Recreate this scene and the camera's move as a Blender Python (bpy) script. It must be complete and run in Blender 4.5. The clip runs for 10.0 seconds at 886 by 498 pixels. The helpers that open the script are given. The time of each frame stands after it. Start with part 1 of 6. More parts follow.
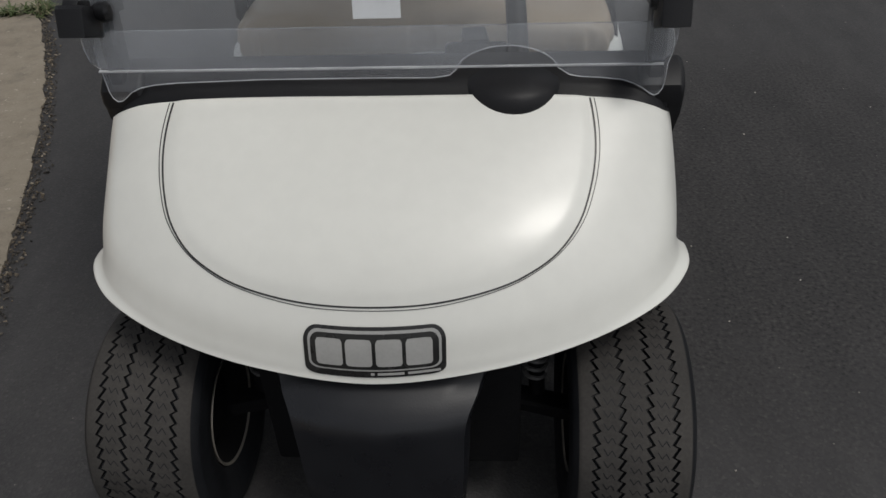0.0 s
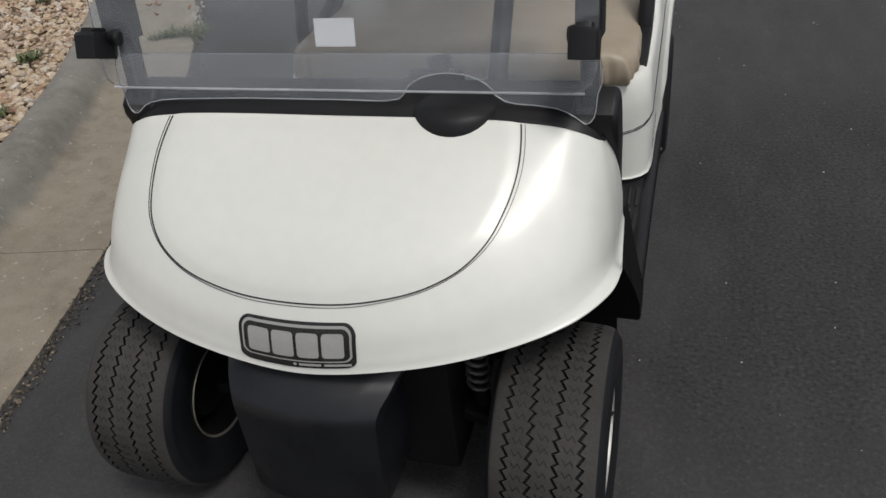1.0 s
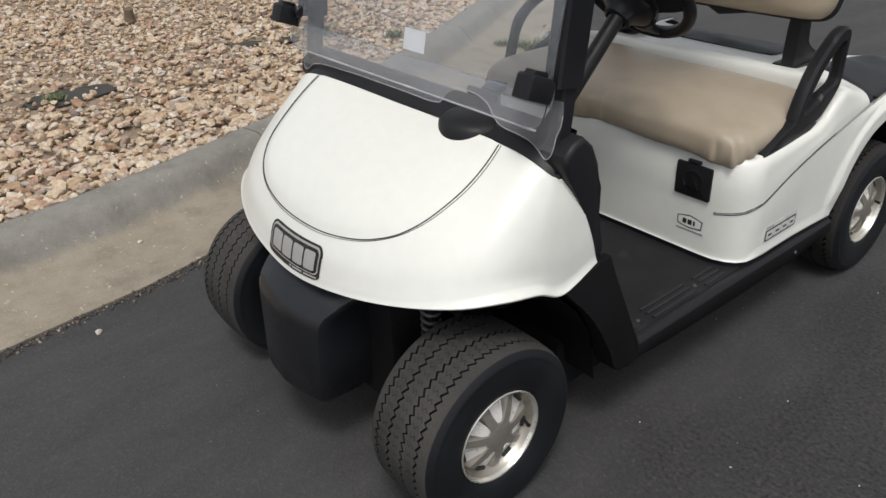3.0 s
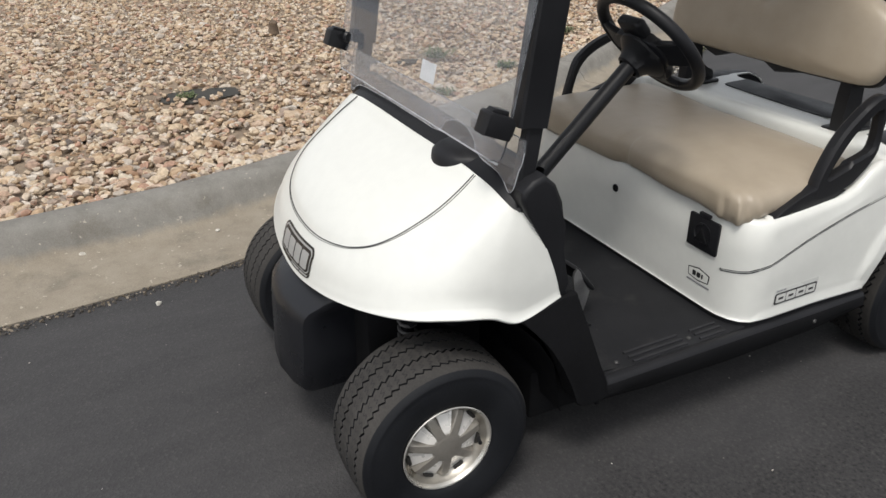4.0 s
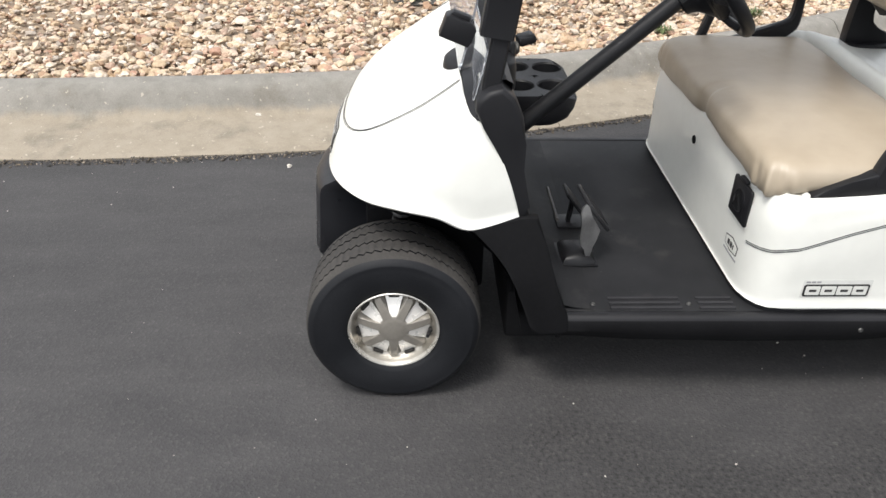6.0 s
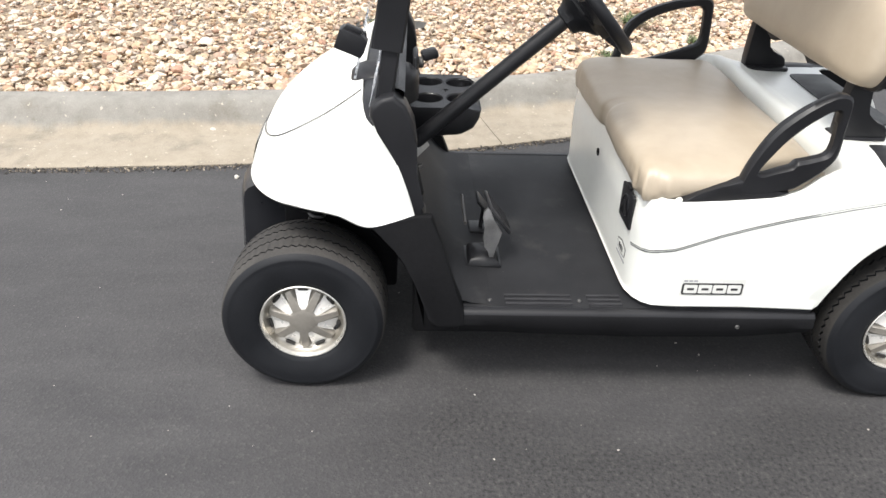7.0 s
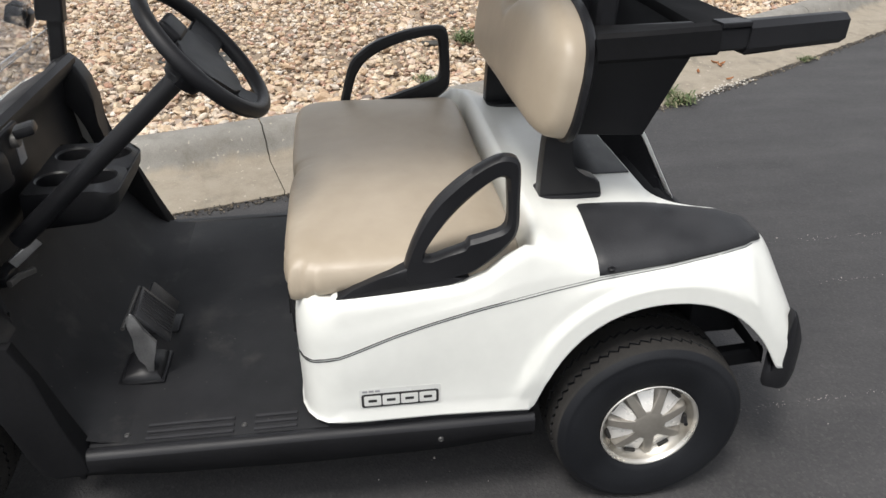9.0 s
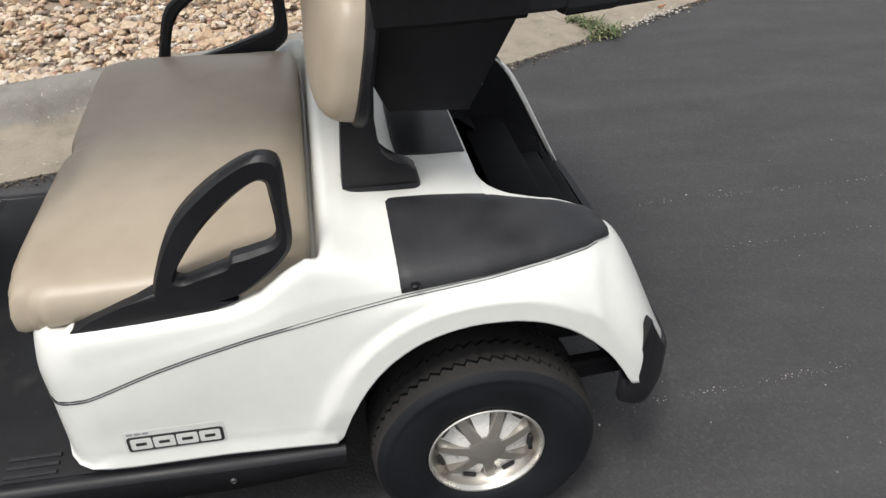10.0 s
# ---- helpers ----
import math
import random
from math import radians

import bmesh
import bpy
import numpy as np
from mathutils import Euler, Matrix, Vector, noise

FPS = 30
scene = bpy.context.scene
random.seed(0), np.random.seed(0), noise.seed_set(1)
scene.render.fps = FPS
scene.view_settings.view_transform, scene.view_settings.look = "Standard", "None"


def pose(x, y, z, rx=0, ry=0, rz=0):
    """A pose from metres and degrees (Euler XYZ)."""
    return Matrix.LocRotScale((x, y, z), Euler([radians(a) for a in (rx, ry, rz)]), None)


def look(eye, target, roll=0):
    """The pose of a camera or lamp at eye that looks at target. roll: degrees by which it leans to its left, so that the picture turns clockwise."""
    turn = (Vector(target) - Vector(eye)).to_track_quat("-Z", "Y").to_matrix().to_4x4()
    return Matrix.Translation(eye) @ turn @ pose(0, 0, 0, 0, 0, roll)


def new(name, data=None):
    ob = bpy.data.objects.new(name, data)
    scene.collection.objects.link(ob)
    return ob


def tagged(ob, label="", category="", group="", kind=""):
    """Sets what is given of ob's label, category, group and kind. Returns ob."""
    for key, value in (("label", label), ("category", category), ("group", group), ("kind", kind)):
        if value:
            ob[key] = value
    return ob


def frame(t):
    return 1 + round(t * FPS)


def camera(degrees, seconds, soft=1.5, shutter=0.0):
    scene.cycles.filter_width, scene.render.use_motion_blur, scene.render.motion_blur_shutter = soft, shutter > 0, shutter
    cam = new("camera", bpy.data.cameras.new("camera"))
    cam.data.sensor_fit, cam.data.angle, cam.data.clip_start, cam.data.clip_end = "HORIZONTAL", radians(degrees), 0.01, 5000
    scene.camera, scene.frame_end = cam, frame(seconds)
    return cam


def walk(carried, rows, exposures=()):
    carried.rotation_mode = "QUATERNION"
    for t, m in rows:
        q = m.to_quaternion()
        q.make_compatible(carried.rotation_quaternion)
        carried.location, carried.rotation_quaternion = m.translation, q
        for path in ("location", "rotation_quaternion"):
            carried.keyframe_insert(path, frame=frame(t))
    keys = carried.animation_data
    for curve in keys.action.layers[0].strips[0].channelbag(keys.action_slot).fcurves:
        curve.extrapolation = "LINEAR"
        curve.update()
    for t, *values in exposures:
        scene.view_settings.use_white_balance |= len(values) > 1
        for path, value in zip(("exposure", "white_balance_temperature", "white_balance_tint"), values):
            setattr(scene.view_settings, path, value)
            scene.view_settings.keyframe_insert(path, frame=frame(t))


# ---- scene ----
cam = camera(59.8, 10.0)
EXPOSURES = [(0.0, -0.64), (0.5, -0.44), (1.0, -0.36), (1.5, -0.36), (2.0, -0.37), (2.5, -0.02), (2.7, 0.03), (3.8, 0.18), (4.5, 0.26), (5.0, 0.38), (5.5, 0.64), (6.8, 1.25), (7.0, 1.30), (7.5, 0.85), (8.0, 0.84), (8.5, 0.78), (9.0, 0.68), (10.0, 0.55)]
PATH = [
    (0, (0.19, -1.041, 1.417), (0.058, 0.551, 0.213), -2.8),
    (0.5, (0.458, -1.134, 1.426), (0.062, 0.468, 0.296), -6.7),
    (1, (0.622, -1.065, 1.43), (0.055, 0.489, 0.306), -7.3),
    (1.5, (0.791, -0.966, 1.447), (0.026, 0.515, 0.342), -6.3),
    (2, (1.03, -0.924, 1.435), (-0.019, 0.397, 0.359), -4.8),
    (2.5, (1.217, -0.914, 1.435), (0.078, 0.309, 0.336), -1.2),
    (2.7, (1.318, -0.922, 1.438), (0.087, 0.261, 0.397), -1.3),
    (3.8, (1.758, -0.698, 1.471), (0.206, 0.18, 0.566), -1.0),
    (4, (1.782, -0.642, 1.48), (0.194, 0.159, 0.566), -0.5),
    (4.5, (1.767, -0.442, 1.467), (0.147, 0.183, 0.475), -0.5),
    (5, (1.788, -0.238, 1.472), (0.153, 0.268, 0.436), 0.2),
    (5.5, (1.922, -0.046, 1.449), (0.234, 0.146, 0.393), 0.3),
    (5.7, (1.987, 0.014, 1.444), (0.294, 0.116, 0.383), 0.2),
    (6.8, (2.271, 0.193, 1.463), (0.573, 0.235, 0.406), 1.7),
    (7, (2.266, 0.288, 1.462), (0.534, 0.375, 0.465), 2.2),
    (7.5, (2.234, 0.5, 1.479), (0.469, 0.674, 0.556), 2.0),
    (8, (2.115, 0.634, 1.46), (0.361, 0.946, 0.551), -0.6),
    (8.5, (1.959, 0.783, 1.469), (0.222, 1.167, 0.556), -0.1),
    (9, (1.845, 1.025, 1.453), (0.115, 1.255, 0.478), -0.2),
    (9.5, (1.723, 1.244, 1.449), (0.038, 1.424, 0.387), -0.1),
    (10, (1.557, 1.416, 1.43), (-0.059, 1.698, 0.285), -0.3),
]
walk(cam, [(t, look(eye, target, roll)) for t, eye, target, roll in PATH], EXPOSURES)


# ---- light ----
world = bpy.data.worlds.new("overcast_sky")
scene.world = world
world.use_nodes = True
wn, wl = world.node_tree.nodes, world.node_tree.links
SUN_ELEVATION, SUN_AZIMUTH = radians(63), radians(130)
sky = wn.new("ShaderNodeTexSky")
sky.sky_type, sky.sun_disc = "NISHITA", False
sky.sun_elevation, sky.sun_rotation = SUN_ELEVATION, SUN_AZIMUTH
sky.air_density, sky.dust_density = 1.0, 3.0
grey = wn.new("ShaderNodeHueSaturation")
grey.inputs["Saturation"].default_value = 0.22
wl.new(sky.outputs["Color"], grey.inputs["Color"])
cloud = wn.new("ShaderNodeTexNoise")
cloud.inputs["Scale"].default_value, cloud.inputs["Detail"].default_value, cloud.inputs["Roughness"].default_value = 3.2, 7.0, 0.58
wl.new(wn.new("ShaderNodeTexCoord").outputs["Generated"], cloud.inputs["Vector"])
billow = wn.new("ShaderNodeMapRange")
billow.inputs["From Min"].default_value, billow.inputs["From Max"].default_value = 0.34, 0.68
billow.inputs["To Min"].default_value, billow.inputs["To Max"].default_value = 0.68, 1.42
wl.new(cloud.outputs["Fac"], billow.inputs["Value"])
cover = wn.new("ShaderNodeVectorMath")
cover.operation = "SCALE"
wl.new(grey.outputs["Color"], cover.inputs[0])
wl.new(billow.outputs["Result"], cover.inputs["Scale"])
wl.new(cover.outputs["Vector"], wn["Background"].inputs["Color"])
wn["Background"].inputs["Strength"].default_value = 0.15
sun = new("sun", bpy.data.lights.new("sun", "SUN"))
sun.data.energy, sun.data.angle, sun.data.color = 1.5, radians(14), (1.0, 0.96, 0.9)
sun_way = Vector((math.sin(SUN_AZIMUTH) * math.cos(SUN_ELEVATION), math.cos(SUN_AZIMUTH) * math.cos(SUN_ELEVATION), math.sin(SUN_ELEVATION)))
sun.matrix_world = look(sun_way * 30, (0, 0, 0))


# ---- materials ----
def node_material(name):
    m = bpy.data.materials.new(name)
    m.use_nodes = True
    return m, m.node_tree.nodes, m.node_tree.links, m.node_tree.nodes["Principled BSDF"]


def noise_at(n, l, coord, scale, detail=4.0, rough=0.55):
    t = n.new("ShaderNodeTexNoise")
    t.inputs["Scale"].default_value, t.inputs["Detail"].default_value, t.inputs["Roughness"].default_value = scale, detail, rough
    l.new(coord, t.inputs["Vector"])
    return t.outputs["Fac"]


def ramp_of(n, l, fac, stops):
    r = n.new("ShaderNodeValToRGB")
    while len(r.color_ramp.elements) < len(stops):
        r.color_ramp.elements.new(0.5)
    for e, (p, c) in zip(r.color_ramp.elements, stops):
        e.position, e.color = p, (*c, 1) if len(c) == 3 else c
    l.new(fac, r.inputs["Fac"])
    return r.outputs["Color"]


def mixed(n, l, fac, a, b, blend="MIX"):
    m = n.new("ShaderNodeMix")
    m.data_type, m.blend_type = "RGBA", blend
    for sock, v in ((m.inputs["Factor"], fac), (m.inputs["A"], a), (m.inputs["B"], b)):
        if isinstance(v, (int, float)):
            sock.default_value = v
        elif isinstance(v, tuple):
            sock.default_value = (*v, 1)
        else:
            l.new(v, sock)
    return m.outputs["Result"]


def bumped(n, l, b, height, strength, distance=0.002, after=None):
    k = n.new("ShaderNodeBump")
    k.inputs["Strength"].default_value, k.inputs["Distance"].default_value = strength, distance
    l.new(height, k.inputs["Height"])
    if after is not None:
        l.new(after, k.inputs["Normal"])
    l.new(k.outputs["Normal"], b.inputs["Normal"])
    return k.outputs["Normal"]


def surface(name, dark, light, rough, coarse=3.0, fine=90.0, bump=0.15, metal=0.0, coat=0.0, spread=0.12, distance=0.0015, gloss=0.5):
    """Two colours blended by a coarse and a fine noise, gloss that varies, and a fine relief."""
    m, n, l, b = node_material(name)
    co = n.new("ShaderNodeTexCoord").outputs["Object"]
    big, small = noise_at(n, l, co, coarse), noise_at(n, l, co, fine, 3.0)
    base = ramp_of(n, l, big, [(0.3, dark), (0.7, light)])
    l.new(mixed(n, l, 0.25, base, ramp_of(n, l, small, [(0.35, dark), (0.65, light)])), b.inputs["Base Color"])
    span = n.new("ShaderNodeMapRange")
    span.inputs["From Min"].default_value, span.inputs["From Max"].default_value = 0.3, 0.7
    span.inputs["To Min"].default_value, span.inputs["To Max"].default_value = max(rough - spread, 0.02), min(rough + spread, 1)
    l.new(big, span.inputs["Value"])
    l.new(span.outputs["Result"], b.inputs["Roughness"])
    b.inputs["Metallic"].default_value, b.inputs["Coat Weight"].default_value = metal, coat
    b.inputs["Coat Roughness"].default_value = 0.17
    b.inputs["Specular IOR Level"].default_value = gloss
    bumped(n, l, b, small, bump, distance)
    return m


WHITE = surface("white_painted_plastic", (0.680, 0.684, 0.645), (0.752, 0.756, 0.712), 0.36, 2.0, 30.0, 0.012, coat=0.27, spread=0.03)
BLACK = surface("black_textured_plastic", (0.0075, 0.0077, 0.0090), (0.0155, 0.0157, 0.0178), 0.44, 4.0, 420.0, 0.25, gloss=0.27)
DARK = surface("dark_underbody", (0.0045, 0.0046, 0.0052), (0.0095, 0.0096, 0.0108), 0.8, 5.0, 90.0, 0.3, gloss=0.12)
PAD_BLACK = surface("scuffed_black_rubber", (0.0135, 0.0138, 0.0155), (0.0330, 0.0335, 0.0365), 0.50, 9.0, 320.0, 0.30, gloss=0.32)
SIDEWALL = surface("tyre_sidewall", (0.0065, 0.0072, 0.0088), (0.0135, 0.0145, 0.0172), 0.55, 8.0, 150.0, 0.2, gloss=0.24)
TREAD = surface("dusty_tyre_tread", (0.028, 0.0265, 0.0250), (0.064, 0.060, 0.056), 0.9, 7.0, 170.0, 0.5, gloss=0.28)
# rear tread, about half as bright as the front one
TREAD_DARK = surface("dark_rear_tyre_tread", (0.013, 0.0125, 0.0120), (0.034, 0.0315, 0.029), 0.85, 9.0, 170.0, 0.5, gloss=0.26)
# one wheel silver: sky reflection painted into the ramps, hub and spokes dimmed
RIM = surface("champagne_silver_wheel_dimmed", (0.23, 0.213, 0.186), (0.31, 0.290, 0.258), 0.44, 9.0, 120.0, 0.05, metal=0.5)
RIM_SKY_LIT = surface("sky_lit_silver_ramp", (0.76, 0.74, 0.70), (0.86, 0.84, 0.80), 0.30, 9.0, 120.0, 0.05, metal=0.35)
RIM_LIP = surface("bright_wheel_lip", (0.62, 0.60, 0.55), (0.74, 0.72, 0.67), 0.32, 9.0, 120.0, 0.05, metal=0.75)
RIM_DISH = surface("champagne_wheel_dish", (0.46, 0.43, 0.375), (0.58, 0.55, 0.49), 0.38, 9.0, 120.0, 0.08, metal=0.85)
RIM_DARK = surface("black_wheel_slot", (0.012, 0.011, 0.010), (0.03, 0.028, 0.025), 0.6, 9.0, 90.0, 0.2)
WOOD = surface("weathered_stump_wood", (0.07, 0.048, 0.032), (0.17, 0.125, 0.085), 0.85, 30.0, 160.0, 0.6)
STEEL = surface("dull_steel", (0.30, 0.30, 0.30), (0.46, 0.46, 0.46), 0.40, 20.0, 200.0, 0.1, metal=0.9)
GREY_PLASTIC = surface("grey_plastic", (0.20, 0.20, 0.21), (0.30, 0.30, 0.31), 0.5, 10.0, 200.0, 0.15)
SILVER = surface("silver_badge_print", (0.34, 0.34, 0.33), (0.44, 0.44, 0.43), 0.4, 10.0, 200.0, 0.03, metal=0.2)
BADGE_BLACK = surface("black_badge_film", (0.012, 0.012, 0.012), (0.02, 0.02, 0.02), 0.25, 10.0, 200.0, 0.02)
FILM = surface("pale_decal_film", (0.600, 0.604, 0.575), (0.640, 0.644, 0.615), 0.30, 6.0, 60.0, 0.02)
STRIPE = surface("black_pinstripe", (0.012, 0.012, 0.012), (0.03, 0.03, 0.03), 0.4, 10.0, 200.0, 0.02)
PAPER = surface("white_paper", (0.74, 0.75, 0.77), (0.82, 0.83, 0.85), 0.7, 10.0, 200.0, 0.05)
GREY_RUBBER = surface("dusty_pedal_rubber", (0.017, 0.017, 0.019), (0.031, 0.031, 0.034), 0.7, 20.0, 200.0, 0.2, gloss=0.25)
BOLT = surface("dusty_bolt_steel", (0.045, 0.045, 0.045), (0.10, 0.098, 0.095), 0.5, 20.0, 90.0, 0.2, metal=0.5)
COIL = surface("worn_coil_steel", (0.05, 0.05, 0.052), (0.12, 0.118, 0.115), 0.5, 20.0, 90.0, 0.2)
SPRING = surface("dusty_spring_steel", (0.03, 0.03, 0.03), (0.09, 0.085, 0.08), 0.5, 20.0, 90.0, 0.2)


def vinyl_material():
    m, n, l, b = node_material("tan_vinyl")
    co = n.new("ShaderNodeTexCoord").outputs["Object"]
    big, mid, fine = noise_at(n, l, co, 4.0), noise_at(n, l, co, 14.0, 3.0), noise_at(n, l, co, 480.0, 2.0)
    tone = ramp_of(n, l, big, [(0.3, (0.330, 0.275, 0.205)), (0.7, (0.400, 0.340, 0.264))])
    l.new(mixed(n, l, 0.2, tone, ramp_of(n, l, mid, [(0.3, (0.28, 0.23, 0.17)), (0.7, (0.42, 0.355, 0.275))])), b.inputs["Base Color"])
    b.inputs["Roughness"].default_value = 0.42
    first = bumped(n, l, b, mid, 0.25, 0.006)
    bumped(n, l, b, fine, 0.18, 0.0006, first)
    return m


VINYL = vinyl_material()


def floor_material():
    """Black moulded plastic with grey dust rubbed into its middle in soft patches."""
    m, n, l, b = node_material("dusty_black_floor_mat")
    co = n.new("ShaderNodeTexCoord").outputs["Object"]
    tone = ramp_of(n, l, noise_at(n, l, co, 5.0, 5.0), [(0.3, (0.0095, 0.0098, 0.0112)), (0.7, (0.0195, 0.0200, 0.0220))])
    scuff = ramp_of(n, l, noise_at(n, l, co, 7.0, 7.0, 0.62), [(0.56, (0, 0, 0)), (0.76, (0.55, 0.55, 0.55))])
    tone = mixed(n, l, scuff, tone, (0.055, 0.053, 0.051))
    specks = n.new("ShaderNodeTexVoronoi")
    specks.inputs["Scale"].default_value = 34.0
    l.new(co, specks.inputs["Vector"])
    tone = mixed(n, l, ramp_of(n, l, specks.outputs["Distance"], [(0.035, (0.8, 0.8, 0.8)), (0.06, (0, 0, 0))]), tone, (0.10, 0.096, 0.09))
    l.new(tone, b.inputs["Base Color"])
    b.inputs["Roughness"].default_value, b.inputs["Specular IOR Level"].default_value = 0.62, 0.20
    bumped(n, l, b, noise_at(n, l, co, 260.0, 3.0), 0.3, 0.0015)
    return m


FLOOR_BLACK = floor_material()
NOSE = surface("smooth_black_bumper_plastic", (0.0070, 0.0075, 0.0095), (0.0140, 0.0148, 0.0180), 0.34, 7.0, 300.0, 0.12, gloss=0.42)


def windshield_material():
    m, n, l, b = node_material("scuffed_clear_acrylic")
    co = n.new("ShaderNodeTexCoord").outputs["Object"]
    b.inputs["Base Color"].default_value = (0.93, 0.95, 0.97, 1)
    b.inputs["Transmission Weight"].default_value, b.inputs["Roughness"].default_value, b.inputs["IOR"].default_value = 1.0, 0.0, 1.45
    dust = n.new("ShaderNodeBsdfDiffuse")
    dust.inputs["Color"].default_value = (0.44, 0.46, 0.50, 1)
    haze = n.new("ShaderNodeMapRange")
    haze.inputs["From Min"].default_value, haze.inputs["From Max"].default_value = 0.3, 0.75
    haze.inputs["To Min"].default_value, haze.inputs["To Max"].default_value = 0.04, 0.16
    lay = n.new("ShaderNodeMapping")
    lay.inputs["Scale"].default_value = (0.6, 1.0, 3.0)
    l.new(co, lay.inputs["Vector"])
    l.new(noise_at(n, l, lay.outputs["Vector"], 5.0, 6.0, 0.6), haze.inputs["Value"])
    mix = n.new("ShaderNodeMixShader")
    l.new(haze.outputs["Result"], mix.inputs["Fac"])
    l.new(b.outputs["BSDF"], mix.inputs[1])
    l.new(dust.outputs["BSDF"], mix.inputs[2])
    l.new(mix.outputs["Shader"], n["Material Output"].inputs["Surface"])
    return m


ACRYLIC = windshield_material()
EDGE_LIGHT = surface("polished_acrylic_edge", (0.34, 0.35, 0.37), (0.50, 0.51, 0.53), 0.25, 10.0, 120.0, 0.02)


def asphalt_material():
    m, n, l, b = node_material("weathered_asphalt")
    co = n.new("ShaderNodeTexCoord").outputs["Object"]
    big, mid = noise_at(n, l, co, 0.55, 5.0), noise_at(n, l, co, 7.0, 5.0)
    cells = n.new("ShaderNodeTexVoronoi")
    cells.inputs["Scale"].default_value = 150.0
    l.new(co, cells.inputs["Vector"])
    grain = n.new("ShaderNodeTexVoronoi")
    grain.inputs["Scale"].default_value = 310.0
    l.new(co, grain.inputs["Vector"])
    tone = ramp_of(n, l, big, [(0.3, (0.033, 0.0325, 0.0335)), (0.7, (0.0515, 0.0505, 0.0505))])
    tone = mixed(n, l, 0.45, tone, ramp_of(n, l, mid, [(0.3, (0.026, 0.026, 0.027)), (0.72, (0.062, 0.060, 0.058))]))
    lay = n.new("ShaderNodeMapping")
    lay.inputs["Scale"].default_value = (2.6, 0.8, 1.0)
    l.new(co, lay.inputs["Vector"])
    streak = noise_at(n, l, lay.outputs["Vector"], 2.2, 7.0, 0.62)
    tone = mixed(n, l, 0.55, tone, ramp_of(n, l, streak, [(0.34, (0.0265, 0.026, 0.028)), (0.52, (0.0445, 0.043, 0.045)), (0.70, (0.070, 0.0675, 0.069))]))
    sep = n.new("ShaderNodeSeparateColor")
    l.new(cells.outputs["Color"], sep.inputs["Color"])
    stones = ramp_of(n, l, sep.outputs["Red"], [(0.0, (0.018, 0.018, 0.019)), (0.7, (0.043, 0.042, 0.042)), (0.94, (0.062, 0.060, 0.057)), (1.0, (0.095, 0.090, 0.084))])
    tone = mixed(n, l, 0.30, tone, stones)
    spots = n.new("ShaderNodeTexVoronoi")
    spots.inputs["Scale"].default_value = 26.0
    l.new(co, spots.inputs["Vector"])
    near = ramp_of(n, l, spots.outputs["Distance"], [(0.04, (1, 1, 1)), (0.075, (0, 0, 0))])
    sep2 = n.new("ShaderNodeSeparateColor")
    l.new(spots.outputs["Color"], sep2.inputs["Color"])
    some = ramp_of(n, l, sep2.outputs["Green"], [(0.90, (0, 0, 0)), (0.93, (1, 1, 1))])
    tone = mixed(n, l, mixed(n, l, 1.0, near, some, "MULTIPLY"), tone, (0.22, 0.205, 0.18))
    # coarser pitted asphalt beside the cart, with the cart's ground shade painted in
    place = n.new("ShaderNodeSeparateXYZ")
    l.new(co, place.inputs["Vector"])
    edge = noise_at(n, l, co, 1.7, 6.0, 0.6)
    shade_reach = []
    for axis, low, high in (("X", 0.40, 0.85), ("X", 2.2, 1.35), ("Y", 0.0, 0.5), ("Y", 2.5, 1.7)):
        wander = n.new("ShaderNodeMath")
        wander.operation, wander.inputs[1].default_value = "MULTIPLY_ADD", 0.9
        l.new(edge, wander.inputs[0])
        l.new(place.outputs[axis], wander.inputs[2])
        span = n.new("ShaderNodeMapRange")
        span.interpolation_type = "SMOOTHSTEP"
        span.inputs["From Min"].default_value, span.inputs["From Max"].default_value = low + 0.45, high + 0.45
        l.new(wander.outputs["Value"], span.inputs["Value"])
        shade_reach.append(span.outputs["Result"])
    patch = shade_reach[0]
    for other in shade_reach[1:]:
        both = n.new("ShaderNodeMath")
        both.operation = "MULTIPLY"
        l.new(patch, both.inputs[0])
        l.new(other, both.inputs[1])
        patch = both.outputs["Value"]
    shaded_pits = noise_at(n, l, co, 82.0, 3.0, 0.6)
    coarse = ramp_of(n, l, shaded_pits, [(0.35, (0.20, 0.20, 0.20)), (0.44, (0.62, 0.61, 0.61)), (0.57, (0.80, 0.79, 0.78)), (0.70, (1.24, 1.21, 1.16))])
    tone = mixed(n, l, patch, tone, mixed(n, l, 1.0, tone, coarse, "MULTIPLY"))
    l.new(tone, b.inputs["Base Color"])
    b.inputs["Roughness"].default_value = 0.82
    first = bumped(n, l, b, cells.outputs["Distance"], 0.30, 0.004)
    bumped(n, l, b, grain.outputs["Distance"], 0.25, 0.002, first)
    return m


ASPHALT = asphalt_material()


